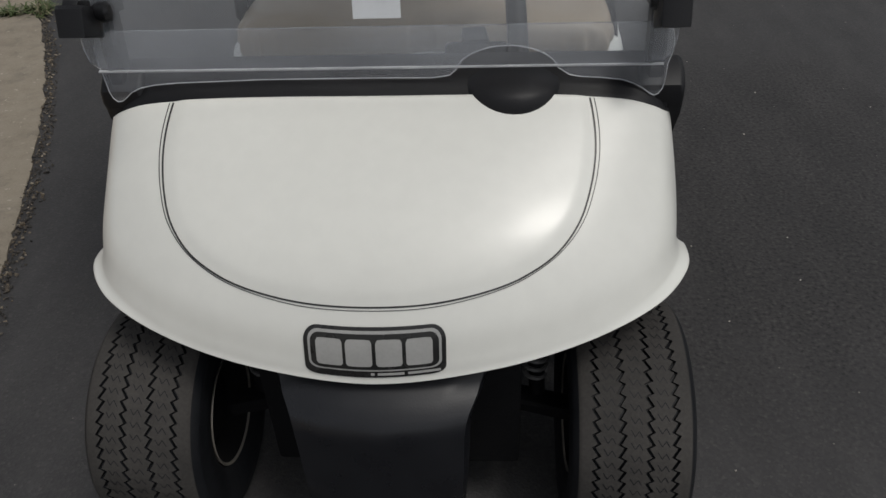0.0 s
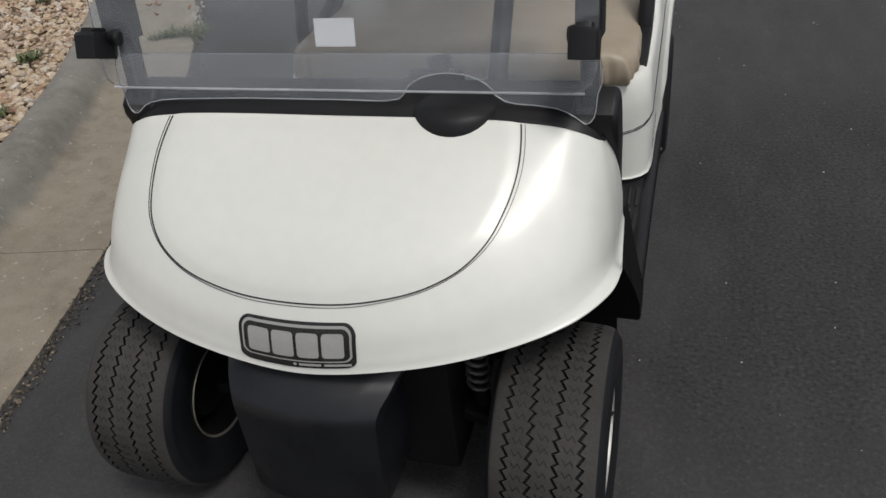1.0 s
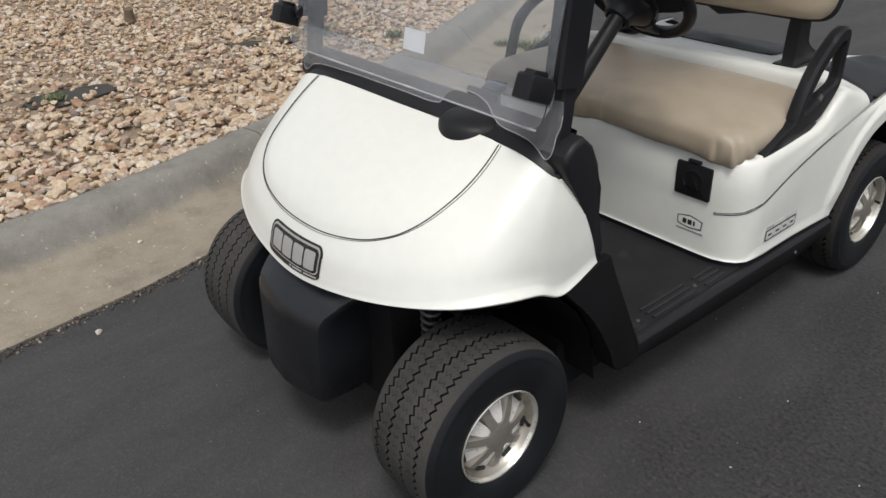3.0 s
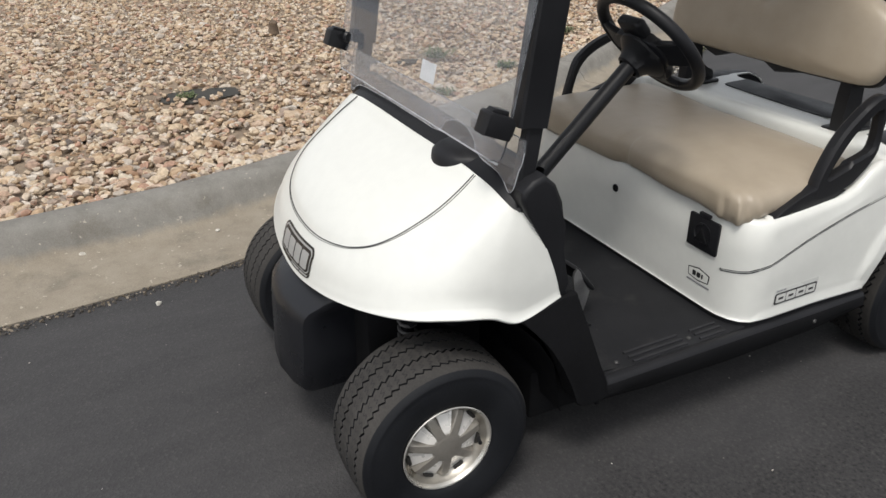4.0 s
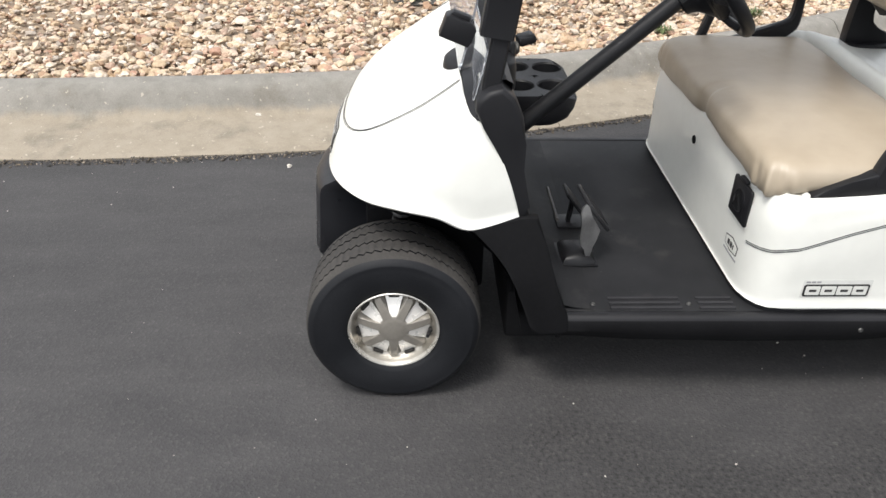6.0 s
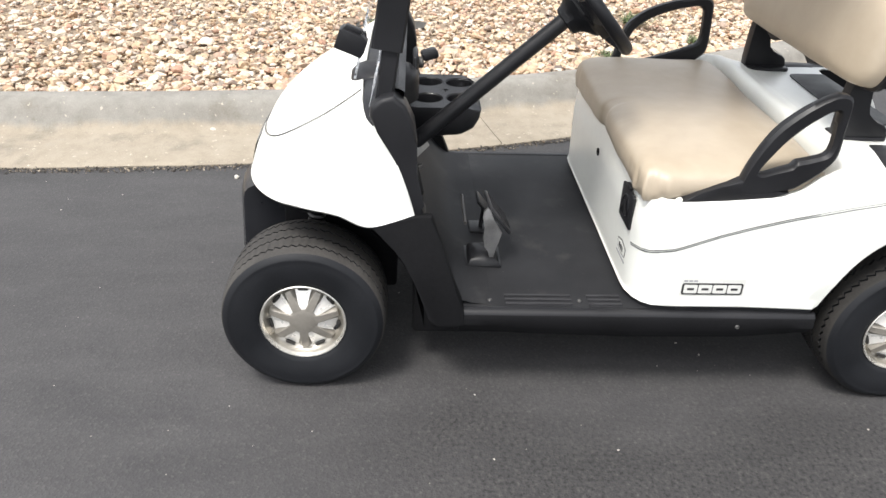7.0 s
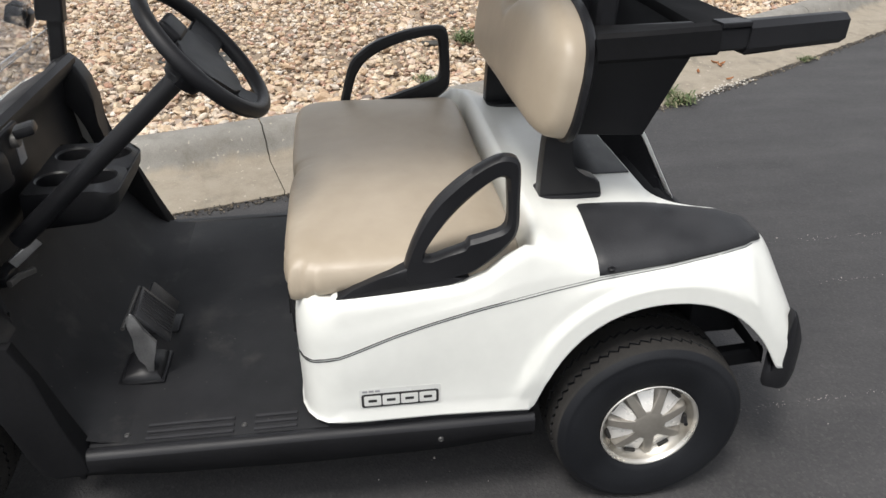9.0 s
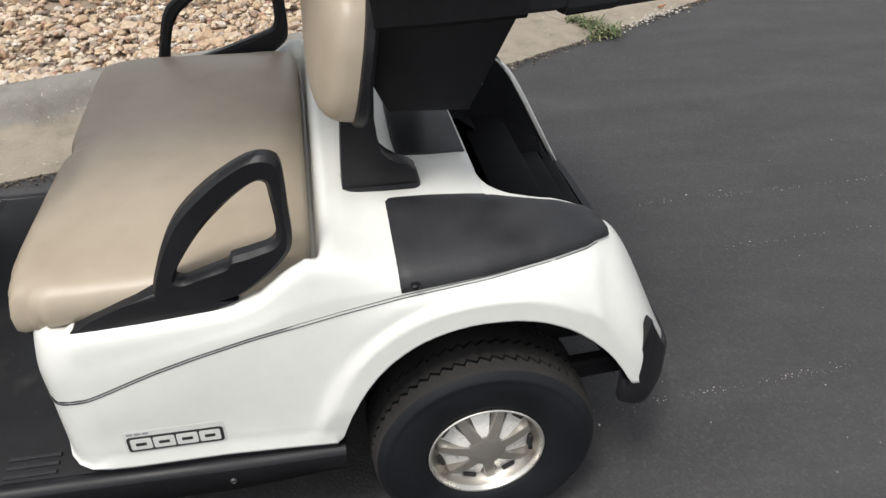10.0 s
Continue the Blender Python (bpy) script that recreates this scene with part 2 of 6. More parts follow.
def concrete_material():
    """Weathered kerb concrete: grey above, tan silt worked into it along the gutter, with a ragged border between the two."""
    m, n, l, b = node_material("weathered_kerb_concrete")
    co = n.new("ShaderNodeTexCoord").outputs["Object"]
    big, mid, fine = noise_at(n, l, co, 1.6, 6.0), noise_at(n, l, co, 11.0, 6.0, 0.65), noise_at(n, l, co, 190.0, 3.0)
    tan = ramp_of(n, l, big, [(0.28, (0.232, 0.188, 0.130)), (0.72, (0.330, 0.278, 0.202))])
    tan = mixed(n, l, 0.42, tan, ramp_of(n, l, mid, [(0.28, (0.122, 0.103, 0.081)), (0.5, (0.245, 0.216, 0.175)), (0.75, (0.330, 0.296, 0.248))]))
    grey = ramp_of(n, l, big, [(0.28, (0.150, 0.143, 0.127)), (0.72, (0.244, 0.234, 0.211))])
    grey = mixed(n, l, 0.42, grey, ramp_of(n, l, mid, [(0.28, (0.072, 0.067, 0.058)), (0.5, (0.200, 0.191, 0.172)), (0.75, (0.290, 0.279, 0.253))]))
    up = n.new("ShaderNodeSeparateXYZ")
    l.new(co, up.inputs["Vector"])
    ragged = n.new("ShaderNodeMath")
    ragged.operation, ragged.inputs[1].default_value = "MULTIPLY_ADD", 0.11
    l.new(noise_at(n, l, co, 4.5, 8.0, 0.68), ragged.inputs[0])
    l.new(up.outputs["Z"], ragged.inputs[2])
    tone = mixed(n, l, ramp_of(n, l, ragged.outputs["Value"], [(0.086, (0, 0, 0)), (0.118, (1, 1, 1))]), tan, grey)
    blot = noise_at(n, l, co, 4.2, 8.0, 0.72)
    tone = mixed(n, l, ramp_of(n, l, blot, [(0.52, (0, 0, 0)), (0.68, (0.62, 0.62, 0.62))]), tone, (0.105, 0.090, 0.068))
    tone = mixed(n, l, 0.22, tone, ramp_of(n, l, fine, [(0.3, (0.128, 0.117, 0.100)), (0.7, (0.335, 0.312, 0.275))]))
    chips = noise_at(n, l, co, 40.0, 3.0, 0.5)
    tone = mixed(n, l, ramp_of(n, l, chips, [(0.67, (0, 0, 0)), (0.71, (0.6, 0.6, 0.6))]), tone, (0.46, 0.415, 0.345))
    l.new(tone, b.inputs["Base Color"])
    b.inputs["Roughness"].default_value = 0.88
    first = bumped(n, l, b, mid, 0.45, 0.008)
    bumped(n, l, b, fine, 0.5, 0.0015, first)
    return m


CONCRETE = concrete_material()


def pebble_material(name, stops):
    m, n, l, b = node_material(name)
    rnd = n.new("ShaderNodeNewGeometry").outputs["Random Per Island"]
    co = n.new("ShaderNodeTexCoord").outputs["Object"]
    tone = ramp_of(n, l, rnd, stops)
    mottle = noise_at(n, l, co, 60.0, 5.0)
    tone = mixed(n, l, 0.55, tone, ramp_of(n, l, mottle, [(0.3, (0.30, 0.25, 0.20)), (0.7, (1.0, 0.97, 0.92))]), "MULTIPLY")
    l.new(tone, b.inputs["Base Color"])
    b.inputs["Roughness"].default_value = 0.68
    bumped(n, l, b, noise_at(n, l, co, 160.0, 4.0), 0.4, 0.002)
    return m


GRAVEL = pebble_material("river_gravel", [
    (0.0, (0.336, 0.210, 0.130)), (0.10, (0.529, 0.403, 0.269)), (0.24, (0.647, 0.546, 0.412)), (0.38, (0.504, 0.361, 0.235)), (0.50, (0.697, 0.622, 0.512)),
    (0.62, (0.437, 0.260, 0.185)), (0.72, (0.613, 0.504, 0.386)), (0.84, (0.689, 0.638, 0.571)), (0.91, (0.353, 0.294, 0.244)), (0.975, (0.40, 0.28, 0.21)), (1.0, (0.12, 0.105, 0.095))])
CRUMBS = pebble_material("asphalt_crumbs", [(0.0, (0.04, 0.038, 0.036)), (0.5, (0.08, 0.072, 0.064)), (0.75, (0.13, 0.105, 0.075)), (0.9, (0.20, 0.165, 0.12)), (1.0, (0.42, 0.37, 0.30))])
SPECKS = pebble_material("pale_chips", [(0.0, (0.40, 0.38, 0.34)), (1.0, (0.70, 0.68, 0.63))])
BED = surface("gravel_bed_soil", (0.16, 0.12, 0.085), (0.32, 0.25, 0.18), 0.95, 9.0, 60.0, 0.9, distance=0.01)
WEED = surface("weed_green", (0.045, 0.075, 0.025), (0.11, 0.14, 0.05), 0.7, 30.0, 200.0, 0.2)
WEED_DRY = surface("weed_dry", (0.18, 0.17, 0.10), (0.26, 0.24, 0.15), 0.8, 30.0, 200.0, 0.2)
FABRIC = surface("dark_landscape_fabric", (0.022, 0.022, 0.020), (0.07, 0.065, 0.055), 0.9, 12.0, 200.0, 0.5)


# ---- mesh helpers ----
def finish(bm, name, material, smooth=40):
    me = bpy.data.meshes.new(name)
    bmesh.ops.recalc_face_normals(bm, faces=bm.faces)
    bm.to_mesh(me)
    bm.free()
    me.materials.append(material)
    if smooth:
        for p in me.polygons:
            p.use_smooth = True
        me.set_sharp_from_angle(angle=radians(smooth))
    return me


def part(name, bm, material, parent=None, label="", smooth=40):
    ob = new(name, finish(bm, name, material, smooth))
    ob.parent = parent
    return tagged(ob, label)


def catmull(p, t):
    """A point of the smooth curve through the points p, t from 0 to 1."""
    k = len(p) - 1
    f = min(max(t, 0.0), 1.0) * k
    i = min(int(f), k - 1)
    f -= i
    a, b, c, d = p[max(i - 1, 0)], p[i], p[i + 1], p[min(i + 2, k)]
    return 0.5 * ((2 * b) + (c - a) * f + (2 * a - 5 * b + 4 * c - d) * f * f + (3 * b - a - 3 * c + d) * f ** 3)


def curve(points, count):
    p = [Vector(q) for q in points]
    return [catmull(p, i / (count - 1)) for i in range(count)]


def table(rows, y):
    """Linear look-up in rows of (y, value)."""
    if y <= rows[0][0]:
        return rows[0][1]
    for (a, u), (b, v) in zip(rows, rows[1:]):
        if y <= b:
            return u + (v - u) * (y - a) / (b - a)
    return rows[-1][1]


def add_grid(bm, rows, closed_u=False, closed_v=False):
    vs = [[bm.verts.new(p) for p in row] for row in rows]
    nu, nv = len(vs), len(vs[0])
    for i in range(nu if closed_u else nu - 1):
        for j in range(nv if closed_v else nv - 1):
            q = (vs[i][j], vs[(i + 1) % nu][j], vs[(i + 1) % nu][(j + 1) % nv], vs[i][(j + 1) % nv])
            if len({v.index if v.index >= 0 else id(v) for v in q}) == 4:
                bm.faces.new(q)
    return vs


def grid_mesh(rows, closed_u=False, closed_v=False):
    bm = bmesh.new()
    add_grid(bm, rows, closed_u, closed_v)
    return bm


def mirrored(bm, merge=0.0008):
    """Adds the mirror image across x = 0."""
    g = bmesh.ops.duplicate(bm, geom=bm.verts[:] + bm.edges[:] + bm.faces[:])["geom"]
    for v in g:
        if isinstance(v, bmesh.types.BMVert):
            v.co.x = -v.co.x
    bmesh.ops.remove_doubles(bm, verts=bm.verts, dist=merge)
    return bm


def add_box(bm, lo, hi, bevel=0.0, segments=2, matrix=None):
    r = bmesh.ops.create_cube(bm, size=1.0)
    vs = r["verts"]
    for v in vs:
        v.co = Vector([l + (h - l) * (c + 0.5) for l, h, c in zip(lo, hi, v.co)])
    if bevel:
        es = list({e for v in vs for e in v.link_edges})
        out = bmesh.ops.bevel(bm, geom=es, offset=bevel, segments=segments, affect="EDGES", profile=0.5)
        vs = list({v for f in out["faces"] for v in f.verts} | {v for v in vs if v.is_valid})
    if matrix is not None:
        bmesh.ops.transform(bm, matrix=matrix, verts=vs)
    return bm


def box(lo, hi, bevel=0.0, segments=2, matrix=None):
    return add_box(bmesh.new(), lo, hi, bevel, segments, matrix)


def add_tube(bm, points, radius, sides=10, caps=True, squash=(1.0, 1.0), up=(0, 0, 1)):
    """A tube along points; radius is a number or one for each point; squash scales it across and along up."""
    pts = [Vector(p) for p in points]
    rad = radius if isinstance(radius, (list, tuple)) else [radius] * len(pts)
    rows = []
    for i, p in enumerate(pts):
        d = (pts[min(i + 1, len(pts) - 1)] - pts[max(i - 1, 0)]).normalized()
        a = d.cross(Vector(up))
        a = a.normalized() if a.length > 1e-4 else d.orthogonal().normalized()
        b = a.cross(d)
        rows.append([p + rad[i] * (a * math.cos(2 * math.pi * k / sides) * squash[0] + b * math.sin(2 * math.pi * k / sides) * squash[1]) for k in range(sides)])
    vs = add_grid(bm, rows, closed_v=True)
    if caps:
        bm.faces.new(vs[0])
        bm.faces.new(vs[-1])
    return bm


def tube(points, radius, sides=10, caps=True, squash=(1.0, 1.0), up=(0, 0, 1)):
    return add_tube(bmesh.new(), points, radius, sides, caps, squash, up)


def add_bar(bm, points, width, height, up=(0, 0, 1), bevel=0.18):
    """A bar with a chamfered square section along points."""
    pts = [Vector(p) for p in points]
    w, h, k = width / 2, height / 2, min(width, height) * bevel
    sec = [(w - k, -h), (w, -h + k), (w, h - k), (w - k, h), (-w + k, h), (-w, h - k), (-w, -h + k), (-w + k, -h)]
    rows = []
    for i, p in enumerate(pts):
        d = (pts[min(i + 1, len(pts) - 1)] - pts[max(i - 1, 0)]).normalized()
        a = d.cross(Vector(up)).normalized()
        b = a.cross(d)
        rows.append([p + a * x + b * y for x, y in sec])
    vs = add_grid(bm, rows, closed_v=True)
    bm.faces.new(vs[0])
    bm.faces.new(vs[-1])
    return bm


def bar(points, width, height, up=(0, 0, 1), bevel=0.18):
    return add_bar(bmesh.new(), points, width, height, up, bevel)


def add_prism(bm, outline, axis, lo, hi, bevel=0.0, segments=2):
    """An outline of (a, b) pairs pushed along an axis from lo to hi. axis x: (y, z); y: (x, z); z: (x, y)."""
    put = {"x": lambda a, b, c: (c, a, b), "y": lambda a, b, c: (a, c, b), "z": lambda a, b, c: (a, b, c)}[axis]
    one = [bm.verts.new(put(a, b, lo)) for a, b in outline]
    two = [bm.verts.new(put(a, b, hi)) for a, b in outline]
    faces = [bm.faces.new(one), bm.faces.new(two)]
    k = len(outline)
    for i in range(k):
        bm.faces.new((one[i], one[(i + 1) % k], two[(i + 1) % k], two[i]))
    if bevel:
        es = list({e for f in faces for e in f.edges})
        bmesh.ops.bevel(bm, geom=es, offset=bevel, segments=segments, affect="EDGES", profile=0.5)
    return bm


def prism(outline, axis, lo, hi, bevel=0.0, segments=2):
    return add_prism(bmesh.new(), outline, axis, lo, hi, bevel, segments)


def add_revolve(bm, profile, steps=48, axis="x", centre=(0, 0, 0)):
    """A profile of (along, radius) turned round an axis."""
    c = Vector(centre)
    rows = []
    for k in range(steps):
        a = 2 * math.pi * k / steps
        u, v = math.cos(a), math.sin(a)
        rows.append([c + (Vector((s, r * u, r * v)) if axis == "x" else Vector((r * u, r * v, s))) for s, r in profile])
    add_grid(bm, rows, closed_u=True)
    return bm


def revolve(profile, steps=48, axis="x", centre=(0, 0, 0)):
    return add_revolve(bmesh.new(), profile, steps, axis, centre)


def rounded_outline(x0, z0, x1, z1, r, n=5):
    out = []
    for cx, cz, a0 in ((x1 - r, z1 - r, 0), (x0 + r, z1 - r, 90), (x0 + r, z0 + r, 180), (x1 - r, z0 + r, 270)):
        for i in range(n):
            a = radians(a0 + 90 * i / (n - 1))
            out.append((cx + r * math.cos(a), cz + r * math.sin(a)))
    return out


def dense(outline, k=4):
    out = []
    n = len(outline)
    for i in range(n):
        a, b, c, d = (Vector((*outline[(i + j) % n], 0)) for j in (-1, 0, 1, 2))
        for s in range(k):
            p = catmull([a, b, c, d], (1 + s / k) / 3)
            out.append((p.x, p.y))
    return out


def around(outline, centre, count):
    """The outline met by rays from a centre at even angles."""
    out = []
    for k in range(count):
        a = 2 * math.pi * k / count
        d = Vector((math.cos(a), math.sin(a)))
        best = None
        for i in range(len(outline)):
            p, q = Vector(outline[i]) - Vector(centre), Vector(outline[(i + 1) % len(outline)]) - Vector(centre)
            e = q - p
            det = d.x * -e.y + d.y * e.x
            if abs(det) < 1e-9:
                continue
            r, u = (p.x * -e.y + p.y * e.x) / det, (d.x * p.y - d.y * p.x) / det
            if r > 0 and -1e-6 <= u <= 1 + 1e-6 and (best is None or r < best):
                best = r
        out.append((centre[0] + d.x * best, centre[1] + d.y * best))
    return out


def cushion(outline, place, front, back, rings=9, power=2.6, bulge=None):
    """A padded shape over an outline of (a, b); place(a, b, c) puts it in space, c is the padding's height over the outline."""
    bm = bmesh.new()
    ca, cb = sum(a for a, b in outline) / len(outline), sum(b for a, b in outline) / len(outline)
    rows = []
    for sign, high in ((1, front), (-1, back)):
        for i in (range(rings + 1) if sign > 0 else range(rings - 1, -1, -1)):
            s = math.sin(0.5 * math.pi * i / rings)
            h = high * (max(1 - s ** power, 0)) ** (1 / power)
            rows.append([place(ca + (a - ca) * max(s, 0.01), cb + (b - cb) * max(s, 0.01), sign * h + (bulge(ca + (a - ca) * s, cb + (b - cb) * s) if bulge and sign > 0 else 0)) for a, b in outline])
    vs = add_grid(bm, rows, closed_v=True)
    bm.faces.new(vs[0])
    bm.faces.new(vs[-1])
    return bm


# ---- ground, kerb and gravel bed ----
def heading(y):
    return math.atan(table([(-1.4, 0.06), (-0.9, 0.09), (-0.4, 0.13), (0.0, 0.24), (0.5, 0.31), (1.0, 0.33), (1.5, 0.39), (2.0, 0.45), (2.5, 0.54), (3.0, 0.57), (4.0, 0.63), (5.0, 0.66)], y))


def gutter_path():
    """The line where the asphalt meets the concrete gutter: points 3 cm apart, with the way along and the way to the gravel."""
    pts, p, y0 = [], Vector((-0.935, -1.5)), -1.5
    q = p.copy()
    fore = []
    while q.y < 26:
        h = heading(q.y)
        fore.append((q.copy(), Vector((-math.sin(h), math.cos(h)))))
        q = q + Vector((-math.sin(h), math.cos(h))) * 0.03
    h = heading(-1.5)
    aft = [(p - Vector((-math.sin(h), math.cos(h))) * 0.03 * k, Vector((-math.sin(h), math.cos(h)))) for k in range(1, 700)]
    return [(a, d, Vector((-d.y, d.x))) for a, d in aft[::-1] + fore]


LINE = gutter_path()
KERB_TOP, KERB_BACK = 0.150, 0.65


def at_edge(p, side, d, z):
    q = p + side * d
    return Vector((q.x, q.y, z))


bm = bmesh.new()
steps = [-900, -60, -12, -6, -3, -1.5, 0, 1.5, 3, 6, 12, 60, 900]
add_grid(bm, [[(x, y, 0) for y in steps] for x in steps])
ground = tagged(part("road", bm, ASPHALT, None), "dark weathered asphalt road with pale specks", "road", kind="structure")

bm = bmesh.new()
inner, outer = [], []
for p, d, side in LINE[::6]:
    add = at_edge(p, side, KERB_BACK - 0.03, 0.105)
    inner.append([add, at_edge(p, side, KERB_BACK + 1.6, 0.135), at_edge(p, side, KERB_BACK + 4.5, 0.16), at_edge(p, side, KERB_BACK + 12, 0.2), at_edge(p, side, 60, 0.25)])
add_grid(bm, inner)
bed = tagged(part("gravel_bed", bm, BED, None), "brown soil bed under the landscape gravel", "ground", kind="structure")

PROFILE = [(0.0, -0.05), (0.0, 0.006), (0.012, 0.012), (0.20, 0.014), (0.375, 0.021), (0.402, 0.029), (0.424, 0.047), (0.447, 0.082), (0.468, 0.114), (0.492, 0.138), (0.522, 0.149),
           (0.58, 0.152), (0.625, 0.149), (0.642, 0.138), (0.65, 0.10), (0.65, -0.05)]
PAN = 6
JOINT = 0.745
kerb = tagged(new("kerb", None), "weathered grey concrete kerb and gutter with open joints", "kerb", kind="structure")


def build_kerb():
    rng = random.Random(4)
    start = min(range(len(LINE)), key=lambda i: abs(LINE[i][0].y - JOINT))
    span = 80
    joints = sorted(j for j in [start + span * k for k in range(0, 14)] + [start - 130 * k for k in range(1, 6)] if 0 <= j < len(LINE))
    wobble = {j: [0.055 * o / 0.65 + rng.uniform(-0.004, 0.004) if j == start else rng.uniform(-0.012, 0.012) + 0.02 * (0.5 - o / 0.65) for o, z in PROFILE] for j in joints}
    for a, b in zip(joints, joints[1:]):
        near = -3 < LINE[a][0].y < 9
        stepi = 1 if near else 8
        idx = list(range(a, b, stepi)) + [b]
        for name, first, prof, mat, lab in (("kerb_section", 0, PROFILE, CONCRETE, "cast kerb section, grey top and tan stained gutter"),):
            rows = []
            for k, i in enumerate(idx):
                p, d, side = LINE[i]
                row = []
                for j, (o, z) in enumerate(prof):
                    e = 0.0
                    if j < 3:
                        v = Vector((p.x * 9, p.y * 9, 0.3))
                        e = noise.noise(v) * 0.014 + noise.noise(v * 4) * 0.010
                    q = Vector((p.x * 3, p.y * 3, j * 0.7))
                    gap = 0.0036 if j >= PAN else 0.0024
                    back = len(idx) - 1 - k
                    bend = wobble[a][first + j] * max(0.0, 1 - k / 9) + wobble[b][first + j] * max(0.0, 1 - back / 9) + (gap if k == 0 else (-gap if back == 0 else 0.0))
                    pt = at_edge(p + d * bend, side, o + e, z + (noise.noise(q) * 0.003 + noise.noise(q * 5) * 0.0015 if z > 0.008 else 0))
                    row.append(pt)
                rows.append(row)
            m = grid_mesh(rows)
            for end in (rows[0], rows[-1]):
                m.faces.new([m.verts.new(q) for q in end])
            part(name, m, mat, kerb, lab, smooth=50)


build_kerb()


# ---- golf cart ----
cart = tagged(new("golf_cart"), "white two-seat golf cart with black trim and tan vinyl seats", "golf cart")


# front cowl: stations from the middle to the side, each from the lower lip to the windshield edge
COWL = [
    [(0.000, -0.188, 0.500), (0.000, -0.181, 0.530), (0.000, -0.158, 0.595), (0.000, -0.098, 0.675), (0.000, 0.020, 0.757), (0.000, 0.162, 0.832)],
    [(0.190, -0.174, 0.520), (0.190, -0.165, 0.548), (0.190, -0.140, 0.606), (0.190, -0.080, 0.682), (0.190, 0.032, 0.760), (0.190, 0.163, 0.832)],
    [(0.345, -0.130, 0.542), (0.342, -0.118, 0.571), (0.339, -0.089, 0.628), (0.336, -0.027, 0.698), (0.333, 0.065, 0.764), (0.330, 0.164, 0.829)],
    [(0.462, -0.063, 0.562), (0.447, -0.051, 0.596), (0.438, -0.020, 0.650), (0.428, 0.033, 0.708), (0.422, 0.100, 0.767), (0.416, 0.167, 0.821)],
    [(0.522, 0.018, 0.572), (0.501, 0.021, 0.606), (0.489, 0.040, 0.658), (0.478, 0.075, 0.710), (0.470, 0.125, 0.760), (0.463, 0.173, 0.806)],
    [(0.536, 0.105, 0.559), (0.521, 0.106, 0.597), (0.514, 0.115, 0.652), (0.506, 0.135, 0.705), (0.498, 0.160, 0.750), (0.489, 0.184, 0.790)],
    [(0.531, 0.186, 0.523), (0.526, 0.190, 0.575), (0.522, 0.190, 0.640), (0.516, 0.193, 0.700), (0.508, 0.198, 0.745), (0.497, 0.200, 0.782)],
    [(0.527, 0.300, 0.556), (0.526, 0.288, 0.600), (0.523, 0.270, 0.655), (0.518, 0.248, 0.710), (0.511, 0.226, 0.750), (0.500, 0.206, 0.780)],
]


LIP_OUT = 0.016


def cowl_point(u, v):
    """u from -1 (passenger's side) to 1, v from the lip to the top."""
    s = abs(u)
    line = [catmull([Vector(q) for q in st], v) for st in COWL]
    line.insert(0, Vector((-line[1].x, line[1].y, line[1].z)))
    p = catmull(line, (s * (len(COWL) - 1) + 1) / len(COWL))
    q = catmull(line, (min(s + 0.01, 1.0) * (len(COWL) - 1) + 1) / len(COWL)) - catmull(line, (s * (len(COWL) - 1)) / len(COWL))
    out = Vector((q.y, -q.x, 0)).normalized()
    near = max(1 - v / 0.115, 0.0)
    bead = LIP_OUT * table([(0.30, 0.15), (0.52, 0.8), (0.62, 1.0), (0.86, 0.9), (1.0, 0.3)], s)
    p = p + out * bead * (near ** 1.6 - 0.62 * max(1 - v / 0.30, 0.0) ** 1.2)
    return Vector((math.copysign(p.x, u), p.y, p.z))


def cowl_at(x, v, lift=0.0):
    """The point of the cowl's front at that x and v, lifted off the surface."""
    lo, hi = 0.0, 0.85
    for _ in range(24):
        mid = (lo + hi) / 2
        if cowl_point(mid, v).x < abs(x):
            lo = mid
        else:
            hi = mid
    u = math.copysign((lo + hi) / 2, x)
    p = cowl_point(u, v)
    n = (cowl_point(u + 0.01, v) - cowl_point(u - 0.01, v)).cross(cowl_point(u, min(v + 0.01, 1)) - cowl_point(u, v - 0.01)).normalized()
    if n.y > 0 and n.z < 0:
        n = -n
    if n.z < 0:
        n = -n
    return p + n * lift


def hood_line(shrink, steps=70):
    half = curve([(0.360 - shrink, 0.990, 0), (0.366 - shrink, 0.88, 0), (0.364 - shrink, 0.79, 0), (0.354 - shrink, 0.70, 0), (0.334 - shrink, 0.61, 0), (0.300 - shrink, 0.545, 0),
                  (0.254 - shrink * 0.8, 0.510 + shrink * 0.6, 0), (0.20 - shrink * 0.5, 0.490 + shrink, 0), (0.105, 0.473 + shrink * 1.6, 0), (0.0, 0.471 + shrink * 1.6, 0)], steps)
    return [(p.x - 0.003, p.y) for p in half] + [(-p.x - 0.003, p.y) for p in half[-2::-1]]


